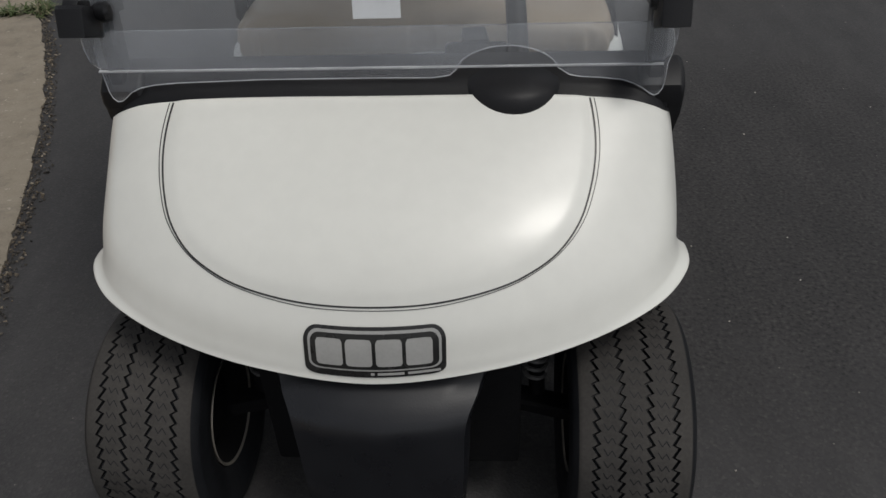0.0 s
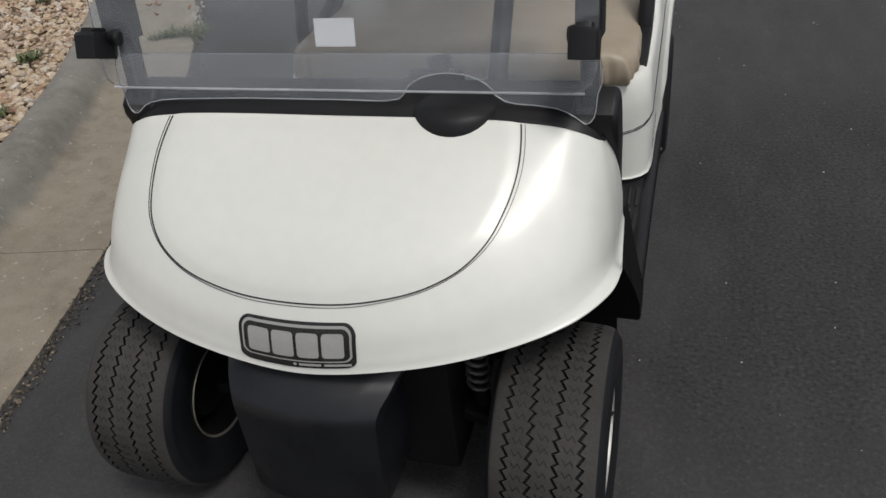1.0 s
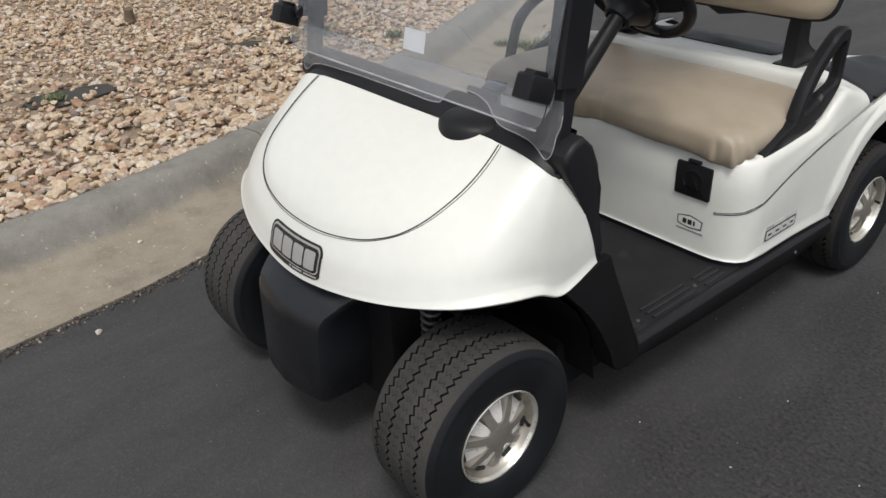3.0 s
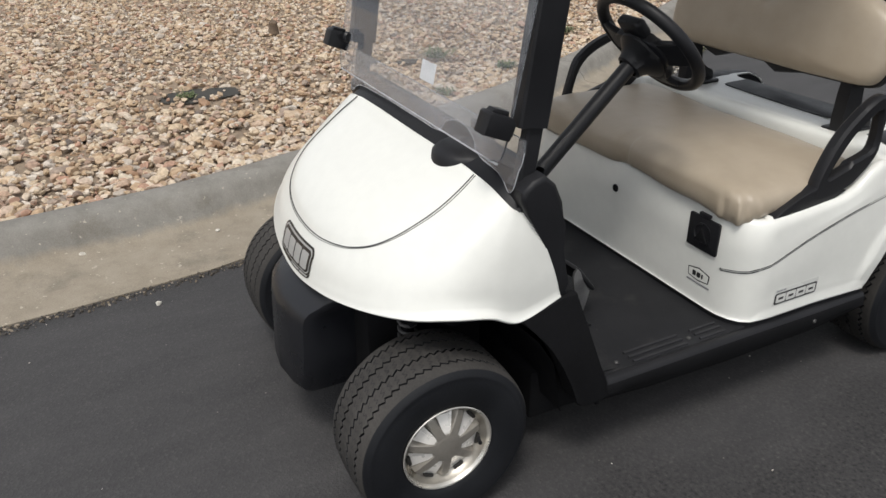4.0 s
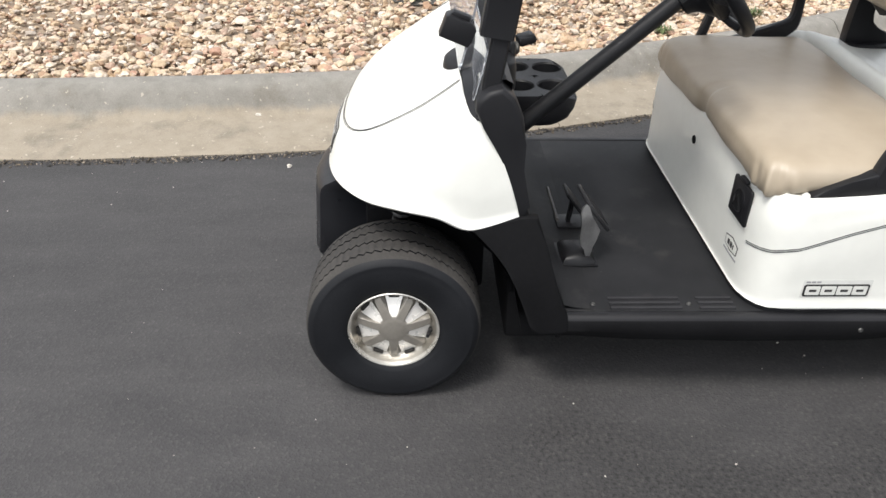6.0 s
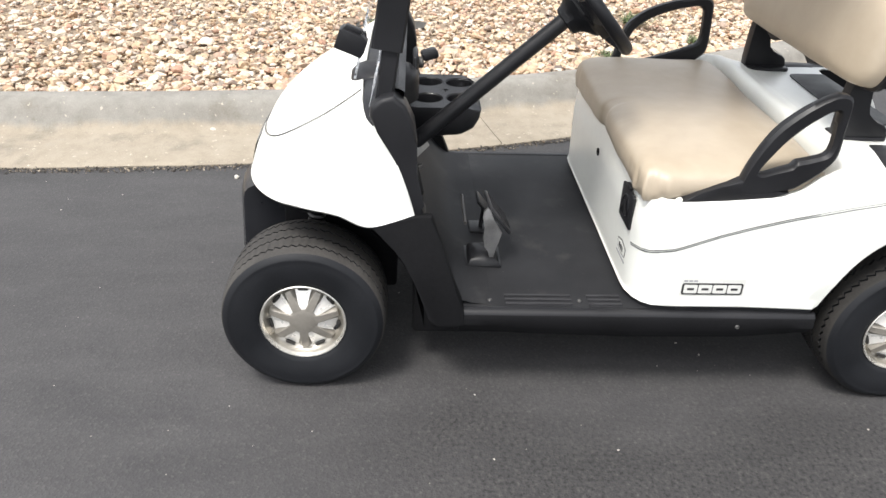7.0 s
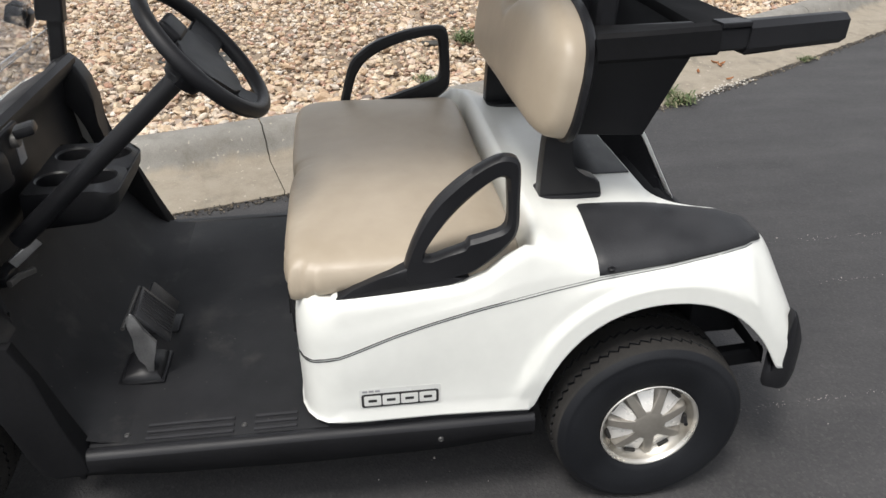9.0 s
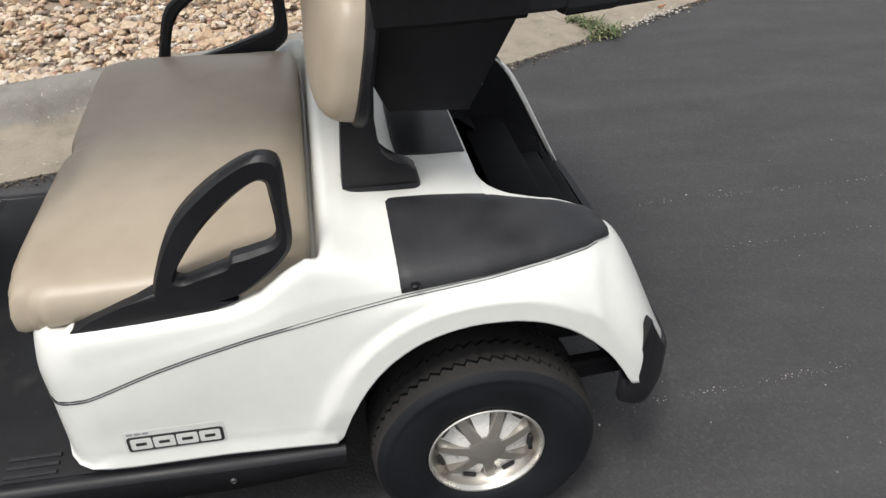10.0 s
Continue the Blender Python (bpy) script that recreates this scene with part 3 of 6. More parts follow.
def raised_hood(rows):
    """Lifts the hood panel a little over the cowl round it, with a soft rolled edge."""
    line = hood_line(0.0)
    seam = np.array([cowl_at(x, v)[:] for x, v in line])
    xs, vs = np.array([x for x, v in line])[::-1], np.array([v for x, v in line])[::-1]
    half = len(line) // 2
    out = []
    for i, row in enumerate(rows):
        new_row = []
        for j, p in enumerate(row):
            v = j / (len(row) - 1)
            lim = np.interp(v, vs[:half + 1][::-1], np.abs(xs[:half + 1])[::-1]) if v > vs.min() else -1.0
            d = float(np.sqrt(((seam - np.array(p[:])) ** 2).sum(1)).min())
            f = min(d / 0.026, 1.0) if abs(p.x + 0.003) < lim else 0.0
            lift = 0.0034 * f * f * (3 - 2 * f)
            new_row.append(p + Vector((0, -0.55, 0.84)) * lift)
        out.append(new_row)
    return out


rows = raised_hood([[cowl_point(-1 + 2 * i / 192, j / 72) for j in range(73)] for i in range(193)])
cowl = part("front_cowl", grid_mesh(rows), WHITE, cart, "glossy white moulded front cowl", smooth=60)
cowl.location.x = -0.006
thick = cowl.modifiers.new("thickness", "SOLIDIFY")
thick.thickness, thick.offset = 0.006, 0.0


def ribbon_on_cowl(line, width):
    """A flat strip on the cowl along (x, v) pairs."""
    c = [cowl_at(x, v, 0.0042) for x, v in line]
    rows = []
    for i, p in enumerate(c):
        d = (c[min(i + 1, len(c) - 1)] - c[max(i - 1, 0)]).normalized()
        n = (cowl_at(line[i][0], line[i][1], 0.02) - p).normalized()
        a = d.cross(n).normalized() * width / 2
        rows.append([p - a - n * 0.004, p - a + n * 0.0003, p + a + n * 0.0003, p + a - n * 0.004])
    return grid_mesh(rows)


part("hood_seam", ribbon_on_cowl(hood_line(0.0), 0.0027), STRIPE, cowl, "dark seam line round the hood")
part("pinstripe", ribbon_on_cowl(hood_line(-0.0070), 0.0009), STRIPE, cowl, "thin dark pinstripe")


def on_badge(x, f, lift):
    """A point of the badge's field: x across, f from 0 (lower edge) to 1 (upper edge)."""
    return cowl_at(x if abs(x) > 1e-4 else 1e-4, 0.122 + (0.402 - 0.122) * f, lift)


def badge_piece(x0, x1, f0, f1, lift, radius=0.24, nx=40, nf=10):
    """A plate with cut corners that follows the cowl."""
    rows = []
    for i in range(nx + 1):
        a = 0.5 - 0.5 * math.cos(math.pi * i / nx)
        x = x0 + (x1 - x0) * a
        near = min(a, 1 - a) * (x1 - x0) / ((f1 - f0) * 0.092)
        cut = radius * (f1 - f0) * (1 - math.sqrt(max(1 - max(1 - near / max(radius, 1e-3), 0) ** 2, 0)))
        lo, hi = f0 + cut, f1 - cut
        rows.append([on_badge(x, lo, lift - 0.004)] + [on_badge(x, lo + (hi - lo) * k / nf, lift) for k in range(nf + 1)] + [on_badge(x, hi, lift - 0.004)])
    return grid_mesh(rows)


badge = part("badge", badge_piece(-0.105, 0.121, -0.02, 1.0, 0.0050), BADGE_BLACK, cowl, "black badge with silver frame and silver blocks")
part("badge_frame", badge_piece(-0.098, 0.114, 0.20, 0.95, 0.0058), SILVER, badge, "thin silver frame")
part("badge_field", badge_piece(-0.094, 0.110, 0.245, 0.905, 0.0066), BADGE_BLACK, badge)
for x0, x1 in ((-0.085, -0.043), (-0.038, 0.004), (0.010, 0.052), (0.058, 0.100)):
    part("badge_block", badge_piece(x0, x1, 0.33, 0.83, 0.0074, 0.12, 6, 4), SILVER, badge, "plain silver block")
for x0, x1 in ((0.000, 0.006), (0.011, 0.054), (0.060, 0.112)):
    part("badge_bar", badge_piece(x0, x1, 0.070, 0.140, 0.0060, 0.0, 8, 2), SILVER, badge, "thin silver bar")


# rear body: side, shoulder and deck of the driver's half, then mirrored
ARCH = [(1.390, 0.303), (1.400, 0.313), (1.409, 0.342), (1.420, 0.376), (1.436, 0.410), (1.453, 0.441), (1.473, 0.469), (1.497, 0.496), (1.525, 0.519), (1.551, 0.536), (1.58, 0.549), (1.605, 0.557), (1.635, 0.563),
        (1.66, 0.565), (1.69, 0.565), (1.717, 0.563), (1.748, 0.557), (1.775, 0.549), (1.808, 0.533), (1.838, 0.513), (1.866, 0.489), (1.893, 0.461), (1.915, 0.433), (1.934, 0.404), (1.950, 0.376), (1.962, 0.357), (1.985, 0.352), (2.02, 0.346), (2.045, 0.338), (2.085, 0.325)]
SIDE_X = [(0.98, 0.541), (1.02, 0.543), (1.19, 0.543), (1.30, 0.548), (1.39, 0.553), (1.60, 0.558), (1.80, 0.558), (1.88, 0.558), (1.93, 0.557), (1.96, 0.557), (1.985, 0.552), (2.005, 0.541), (2.02, 0.522), (2.045, 0.478), (2.085, 0.420)]
STRIPE_Z = [(0.98, 0.4735), (1.005, 0.4815), (1.03, 0.4915), (1.06, 0.5035), (1.10, 0.5190), (1.17, 0.5420), (1.27, 0.570), (1.42, 0.604), (1.52, 0.623), (1.67, 0.638), (1.79, 0.646), (1.88, 0.642), (1.94, 0.622), (1.985, 0.550), (2.02, 0.478), (2.045, 0.430), (2.085, 0.350)]
STRIPE_X = [(0.98, 0.542), (1.30, 0.546), (1.52, 0.547), (1.67, 0.541), (1.79, 0.520), (1.86, 0.492), (1.91, 0.455), (1.94, 0.430), (1.985, 0.420), (2.02, 0.408), (2.045, 0.395), (2.085, 0.374)]
TOP_X = [(0.98, 0.524), (1.30, 0.524), (1.40, 0.522), (1.52, 0.52), (1.67, 0.515), (1.79, 0.495), (1.86, 0.470), (1.91, 0.440), (1.94, 0.418), (1.985, 0.405), (2.02, 0.394), (2.045, 0.384), (2.085, 0.367)]
TOP_Z = [(0.98, 0.602), (1.11, 0.610), (1.24, 0.622), (1.29, 0.640), (1.335, 0.680), (1.37, 0.700), (1.42, 0.694), (1.47, 0.676), (1.52, 0.664), (1.67, 0.672), (1.79, 0.676), (1.88, 0.665), (1.94, 0.633), (1.985, 0.556), (2.02, 0.483), (2.045, 0.434), (2.085, 0.353)]
DECK_Z = [(0.98, 0.598), (1.29, 0.604), (1.384, 0.610), (1.392, 0.632), (1.397, 0.690), (1.403, 0.707), (1.413, 0.713), (1.44, 0.712), (1.47, 0.707), (1.52, 0.704), (1.67, 0.702), (1.79, 0.694), (1.88, 0.674), (1.94, 0.630), (1.985, 0.553), (2.02, 0.480), (2.045, 0.431), (2.085, 0.350)]
INNER_Z = [(0.98, 0.590), (1.29, 0.600), (1.384, 0.608), (1.392, 0.630), (1.397, 0.690), (1.403, 0.707), (1.413, 0.713), (1.44, 0.712), (1.47, 0.706), (1.52, 0.703), (1.70, 0.703), (1.72, 0.702), (1.77, 0.696), (1.83, 0.690), (1.88, 0.672), (1.91, 0.655), (1.94, 0.615), (1.985, 0.530), (2.02, 0.460), (2.045, 0.412), (2.085, 0.335)]
INNER_X = [(0.98, 0.0), (1.6989, 0.0), (1.699, 0.300), (1.704, 0.328), (1.712, 0.346), (1.725, 0.360), (1.745, 0.374), (1.78, 0.385), (1.83, 0.395), (1.91, 0.400), (1.96, 0.388), (2.045, 0.370), (2.085, 0.358)]


def body_section(y):
    """Control points of the body at y, from the lower edge up and over to the deck's inner edge."""
    zb = 0.303 if y < 1.390 else table(ARCH, y)
    xs, zs, xt, zt = table(SIDE_X, y), table(STRIPE_Z, y), table(TOP_X, y), table(TOP_Z, y)
    xe, ze = table(STRIPE_X, y), zs
    h = max(zs - zb, 0.02)
    band = min(0.052, h * 0.45)
    side = [(xs + 0.004, y, zb) if y < 1.390 else (xs, y, zb), (xs, y, zb + band * 0.55), (xs, y, zb + band * 0.95), (xs, y, zb + band * 1.4)]
    upper = [(xs * 0.55 + xe * 0.45 + 0.002, y, zb + band * 1.4 + (zs - zb - band * 1.4) * 0.55), (xe, y, ze), (xe * 0.8 + xt * 0.2, y, ze + (zt - ze) * 0.5), (xt, y, zt)]
    xi = table(INNER_X, y)
    xd = min(xt - 0.02, 0.45)
    deck = [(xd, y, table(DECK_Z, y) * 0.6 + zt * 0.4), (max(xi + (xd - xi) * 0.55, 0.385) if xd > 0.42 else (xi + xd) / 2, y, table(DECK_Z, y)), (max(xi, 0.300), y, table(INNER_Z, y)), (xi - 0.002 if xi > 0.1 else 0.0, y, table(INNER_Z, y) - (0.001 if xi > 0.1 else 0.0))]
    k = min(max((y - 1.87) / 0.10, 0.0), 1.0)
    k = k * k * (3 - 2 * k)
    wrap = []
    for x, _, z in side + upper[:1]:
        f = min(max((z - zb) / h, 0.0), 1.0)
        wrap.append((x + (xe + (xs - xe) * (1 - f ** 3) ** 0.45 - x) * k, y, z))
    side, upper = wrap[:4], wrap[4:] + upper[1:]
    return [Vector(p) for p in side + upper + deck]


def front_section(x, y, turn):
    """The same rows on the seat box's front and its rounded corner."""
    zs = 0.440 + 0.033 * turn
    return [Vector(p) for p in ((x * 1.008, y - 0.004, 0.302), (x, y, 0.312), (x, y, 0.350), (x, y, 0.37), (x, y, 0.41), (x, y, zs), (x, y, zs + 0.08), (x * 0.97, y + 0.012, 0.596),
                                (x * 0.92, y + 0.03, 0.598), (x * 0.8, y + 0.06, 0.594), (x * 0.6, y + 0.09, 0.590), (0.0, y + 0.09, 0.590))]


def body_sections():
    out = [front_section(x, y, t) for x, y, t in ((0.0, 0.893, 0), (0.15, 0.893, 0), (0.30, 0.893, 0), (0.42, 0.893, 0), (0.46, 0.896, 0.1), (0.495, 0.908, 0.3), (0.520, 0.926, 0.5), (0.535, 0.95, 0.8))]
    ys = [0.98 + 0.0125 * k for k in range(31)] + [1.3665 + 0.0035 * k for k in range(24)] + [1.4505 + 0.0105 * k for k in range(23)] + [1.6988, 1.699, 1.7015, 1.704, 1.708, 1.712] + [1.718 + 0.0105 * k for k in range(18)] + [1.905 + 0.005 * k for k in range(37)]
    return out + [body_section(y) for y in ys]


SECTIONS = body_sections()


def arch_flare(p):
    """Pushes the rim of the wheel arch outwards."""
    if p.z > table(STRIPE_Z, p.y) or p.y < 1.3 or p.x < 0.3:
        return p
    near = min((Vector((p.y, p.z)) - closest_on(Vector(a), Vector(b), Vector((p.y, p.z)))).length for a, b in zip(ARCH, ARCH[1:]) if a[0] < 1.97)
    k = min(max((0.062 - near) / 0.024, 0.0), 1.0)
    fade = table([(1.80, 1.0), (1.90, 0.5), (1.95, 0.0)], p.y)
    fade *= min(max((p.z - 0.305) / 0.085, 0.0), 1.0) if p.y < 1.5 else 1.0
    return Vector((p.x + 0.011 * fade * k * k * (3 - 2 * k), p.y, p.z))


def closest_on(a, b, p):
    d = b - a
    return a + d * min(max((p - a).dot(d) / d.dot(d), 0.0), 1.0)


rows = [[arch_flare(catmull(sec, j / 55)) for j in range(56)] for sec in SECTIONS]
shell = grid_mesh(rows)
soft_rim = [v for v in shell.verts if v.co.y > 1.885 and not v.is_boundary]
for _ in range(45):
    bmesh.ops.smooth_vert(shell, verts=soft_rim, factor=0.5, use_axis_x=True, use_axis_y=True, use_axis_z=True)
body = part("rear_body", mirrored(shell), WHITE, cart, "glossy white rear body with wheel arches", smooth=50)
thick = body.modifiers.new("thickness", "SOLIDIFY")
thick.thickness, thick.offset = 0.005, 0.0


def body_point(y, row, lift=0.0):
    """A point of the driver's half at y; row from 0 (lower edge) to 11 (the middle of the deck)."""
    s = body_section(y)
    p, q, e = catmull(s, row / 11), catmull(body_section(y + 0.004), row / 11), catmull(s, row / 11 + 0.004)
    n = (q - p).cross(e - p).normalized()
    if n.x * 0.5 + n.z < 0:
        n = -n
    if row > 7.2:
        n = Vector((0, 0, 1))
    return p + n * lift


def stripe_on_body(row, width, sign, shift=0.0):
    knots = [front_section(x, y, t)[5] for x, y, t in ((0.452, 0.8948, 0.06), (0.46, 0.896, 0.1), (0.495, 0.908, 0.3), (0.520, 0.926, 0.5), (0.535, 0.95, 0.8))] + [body_point(0.98, row)]
    ctr = []
    for i in range(25):
        p, q = catmull(knots, i / 25), catmull(knots, (i + 0.5) / 25)
        d = (q - p).normalized()
        ctr.append(p + Vector((d.y, -d.x, 0)).normalized() * 0.0036)
    ctr += [body_point(y, row, 0.0034) for y in [0.98 + 0.02 * k for k in range(44)] + [1.85 + 0.006 * k for k in range(11)]]
    rows = []
    for i, p in enumerate(ctr):
        d = (ctr[min(i + 1, len(ctr) - 1)] - ctr[max(i - 1, 0)]).normalized()
        out = Vector((d.y, -d.x, 0.35 if i > 42 else 0.0)).normalized()
        a = d.cross(out).normalized() * width / 2
        n = a.cross(d).normalized()
        n = n if n.dot(out) > 0 else -n
        p = p + a.normalized() * (shift if a.z > 0 else -shift) + n * (0.0012 if shift else 0.0)
        rows.append([Vector((sign * q.x, q.y, q.z)) for q in (p - a - n * 0.004, p - a, p + a, p + a - n * 0.004)])
    return grid_mesh(rows)


for sign in (1, -1):
    part("pinstripe", stripe_on_body(5.0, 0.0014, sign), STRIPE, body, "dark pinstripe along the body")
    part("pinstripe", stripe_on_body(5.0, 0.0007, sign, 0.0056), STRIPE, body, "thin dark pinstripe")


# dark skirt that closes the joint between seat box and floor
for sign in (1, -1):
    foot = [(sign * sec[1].x * 0.997, sec[1].y + 0.002) for sec in SECTIONS if sec[1].y < 1.388]
    part("skirt", grid_mesh([[(x, y, 0.280), (x, y, 0.306)] for x, y in foot]), FLOOR_BLACK, body)


# black deck pads on both shoulders
PAD_IN = [(1.50, 0.352), (1.60, 0.355), (1.70, 0.366), (1.745, 0.380), (1.80, 0.391), (1.86, 0.397), (1.93, 0.398)]


def row_at(y, x):
    """The body row, from the stripe inwards, that lies at x."""
    sec = body_section(y)
    lo, hi = 5.2, 10.0
    for _ in range(26):
        mid = (lo + hi) / 2
        if catmull(sec, mid / 11).x > x:
            lo = mid
        else:
            hi = mid
    return (lo + hi) / 2


def deck_pad(sign):
    bm = bmesh.new()
    rows = []
    count, across = 40, 14
    for k in range(count):
        f = k / (count - 1)
        row = []
        for j in range(across + 1):
            g = j / across
            y = 1.514 + 0.005 * (1 - g) ** 2 + f * (0.408 - 0.005 * (1 - g) ** 2)
            first, last = 5.36, row_at(y, table(PAD_IN, y))
            e = max((f - 0.78) / 0.22, 0.0) ** 2
            first, last = first + 0.32 * e, last - 0.10 * e
            if f < 0.06:
                last -= 0.08 * (1 - f / 0.06)
            rim = min(j, across - j, k, count - 1 - k)
            p = body_point(y, first + (last - first) * g, 0.0010 if rim == 0 else (0.0065 if rim == 1 else 0.008))
            row.append(Vector((sign * p.x, p.y, p.z)))
        rows.append(row)
    add_grid(bm, rows)
    return bm


for sign in (1, -1):
    pad = part("deck_pad", deck_pad(sign), PAD_BLACK, cart, "scuffed black rubber step pad")
    for y, r in ((1.545, 5.95),):
        p = body_point(y, r, 0.010)
        part("pad_bolt", revolve([(-0.004, 0.0085), (0.001, 0.0085), (0.003, 0.006), (0.0032, 0.0)], 14, "z", (sign * p.x, p.y, p.z)), BLACK, pad)

# bag well at the back: side walls, front wall, floor with a low step, rear lip
def well_side(sign):
    rows = []
    for y in [1.699, 1.702, 1.706, 1.711] + [1.718 + 0.0105 * k for k in range(35)]:
        xi, top = table(INNER_X, y), table(INNER_Z, y)
        low = min(0.40, top - 0.05)
        rows.append([(sign * (xi - 0.001), y, top - 0.004), (sign * (xi - 0.004), y, top - 0.02), (sign * (xi - 0.012), y, low + (top - low) * 0.45), (sign * (xi - 0.030), y, low + 0.03), (sign * (xi - 0.060), y, low)])
    return grid_mesh(rows)


WELL_X = (-0.362, -0.34, -0.30, -0.15, 0.0, 0.15, 0.30, 0.34, 0.362)
WELL_FRONT = [(1.6985, 0.7005), (1.700, 0.66), (1.704, 0.56), (1.712, 0.470), (1.730, 0.428), (1.765, 0.405), (1.84, 0.400), (1.848, 0.388), (2.020, 0.384), (2.052, 0.380), (2.066, 0.370), (2.074, 0.350), (2.080, 0.30)]
well = part("bag_well", grid_mesh([[(x if z < 0.6 else x * 0.825, y, z) for x in WELL_X] for y, z in WELL_FRONT]), DARK, cart, "deep black plastic bag well")
for sign in (1, -1):
    part("well_wall", well_side(sign), DARK, well, "black inner side of the bag well")
    part("well_screw", revolve([(0.0, 0.005), (0.003, 0.004), (0.0035, 0.0)], 10, "x", (0, 0, 0)), STEEL, well).matrix_basis = pose(sign * 0.372, 1.86, 0.60, 0, 0, 180 if sign > 0 else 0)
bm = bmesh.new()
mat = [(0.205, 1.6965), (0.204, 1.62), (0.200, 1.575), (0.190, 1.558), (0.12, 1.556), (-0.10, 1.562), (-0.235, 1.568), (-0.260, 1.571), (-0.273, 1.580), (-0.277, 1.60), (-0.278, 1.6965)]
add_prism(bm, mat, "z", 0.7015, 0.7090, 0.002)
part("deck_mat", bm, PAD_BLACK, cart, "black rubber mat in front of the bag well")

# rear bumper
plan = curve([(0.536, 1.944, 0), (0.546, 1.955, 0), (0.550, 1.967, 0), (0.551, 1.984, 0), (0.541, 2.006, 0), (0.514, 2.034, 0), (0.478, 2.062, 0), (0.42, 2.090, 0), (0.30, 2.104, 0), (0.15, 2.108, 0), (0.0, 2.109, 0)], 60)
BUMPER_TOP = [(0.0, 0.400), (4.0, 0.360), (7.0, 0.350), (9.5, 0.366), (13.0, 0.42), (16.0, 0.472), (18.5, 0.500), (21.0, 0.496), (26.0, 0.455), (32.0, 0.395), (40.0, 0.350), (60.0, 0.345)]
rows = []
for i, p in enumerate(plan):
    ahead, behind = plan[min(i + 1, len(plan) - 1)], plan[max(i - 1, 0)]
    d = Vector((ahead.y - behind.y, behind.x - ahead.x, 0)).normalized()
    low = table([(0.0, 0.304), (3.0, 0.292), (10.0, 0.291), (30.0, 0.278), (60.0, 0.262)], i)
    high = table(BUMPER_TOP, i)
    rows.append([p - d * 0.030 + Vector((0, 0, low + 0.004)), p - d * 0.010 + Vector((0, 0, low)), p + d * 0.001 + Vector((0, 0, low + 0.005)), p + d * 0.004 + Vector((0, 0, low + 0.020)), p + d * 0.004 + Vector((0, 0, (low + high) / 2)),
                 p + d * (0.003 - 0.09 * max(high - 0.40, 0)) + Vector((0, 0, high - 0.010)), p - d * (0.003 + 0.10 * max(high - 0.40, 0)) + Vector((0, 0, high)), p - d * 0.024 + Vector((0, 0, high + 0.002))])
part("rear_bumper", mirrored(grid_mesh(rows)), BLACK, cart, "black rear bumper skirt")


# floor, rockers, toe board and front side panels
bm = bmesh.new()
rows = []
for y, z in [(0.405, 0.2845), (0.45, 0.2845), (0.50, 0.285), (0.60, 0.285), (0.75, 0.285), (0.90, 0.286), (0.96, 0.286)]:
    rows.append([(x, y, z - (0.0 if abs(x) < 0.53 else (0.008 if abs(x) < 0.545 else 0.016))) for x in (-0.555, -0.54, -0.524, -0.3, 0, 0.3, 0.524, 0.54, 0.555)])
add_grid(bm, rows)
floor = part("floor", bm, FLOOR_BLACK, cart, "dusty black ribbed floor mat")
rib = finish(bar([(0, -0.092, 0), (0, 0.092, 0)], 0.0075, 0.010), "floor_rib", GREY_RUBBER)
rib2 = finish(bar([(0, -0.046, 0), (0, 0.046, 0)], 0.0075, 0.010), "floor_rib", GREY_RUBBER)
for sign in (1,):
    for k in range(3):
        for y, me in ((0.645, rib), (0.829, rib2)):
            o = new("floor_rib", me)
            o.parent, o.matrix_basis = floor, pose(sign * (0.478 + 0.021 * k), y, 0.2862)
bolt_mesh = finish(revolve([(0.0, 0.0066), (0.0026, 0.006), (0.0042, 0.0040), (0.0030, 0.0026), (0.0030, 0.0)], 12, "z"), "floor_bolt", BOLT)
for sign in (1,):
    for y in (0.511, 0.760):
        o = new("floor_bolt", bolt_mesh)
        o.parent, o.matrix_basis = floor, pose(sign * 0.502, y, 0.2855)

for sign in (1, -1):
    rows = []
    for y in [0.412 + 0.0300 * k for k in range(34)]:
        e = table([(0.432, 0.561), (0.9, 0.563), (1.0, 0.564), (1.19, 0.566), (1.392, 0.566)], y)
        low = table([(0.432, 0.222), (0.6, 0.208), (0.9, 0.200), (1.2, 0.204), (1.392, 0.222)], y)
        rows.append([(sign * p[0], y, p[1]) for p in ((e - 0.14, 0.270), (e - 0.038, 0.279), (e - 0.030, 0.286), (e - 0.018, 0.2885 if sign > 0 else 0.2862), (e - 0.008, 0.285), (e - 0.001, 0.276), (e + 0.001, 0.262), (e + 0.001, 0.245), (e - 0.006, low + 0.02), (e - 0.016, low), (e - 0.1, low))])
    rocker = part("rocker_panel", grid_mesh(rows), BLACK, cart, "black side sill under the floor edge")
    # same plastic throughout; faces below the bead are coloured darker as their shade
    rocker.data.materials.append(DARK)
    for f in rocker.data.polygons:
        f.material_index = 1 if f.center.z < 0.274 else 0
    o = new("sill_bolt", bolt_mesh)
    o.parent, o.matrix_basis = rocker, pose(sign * 0.567, 1.189, 0.250, 0, sign * 90, 0)

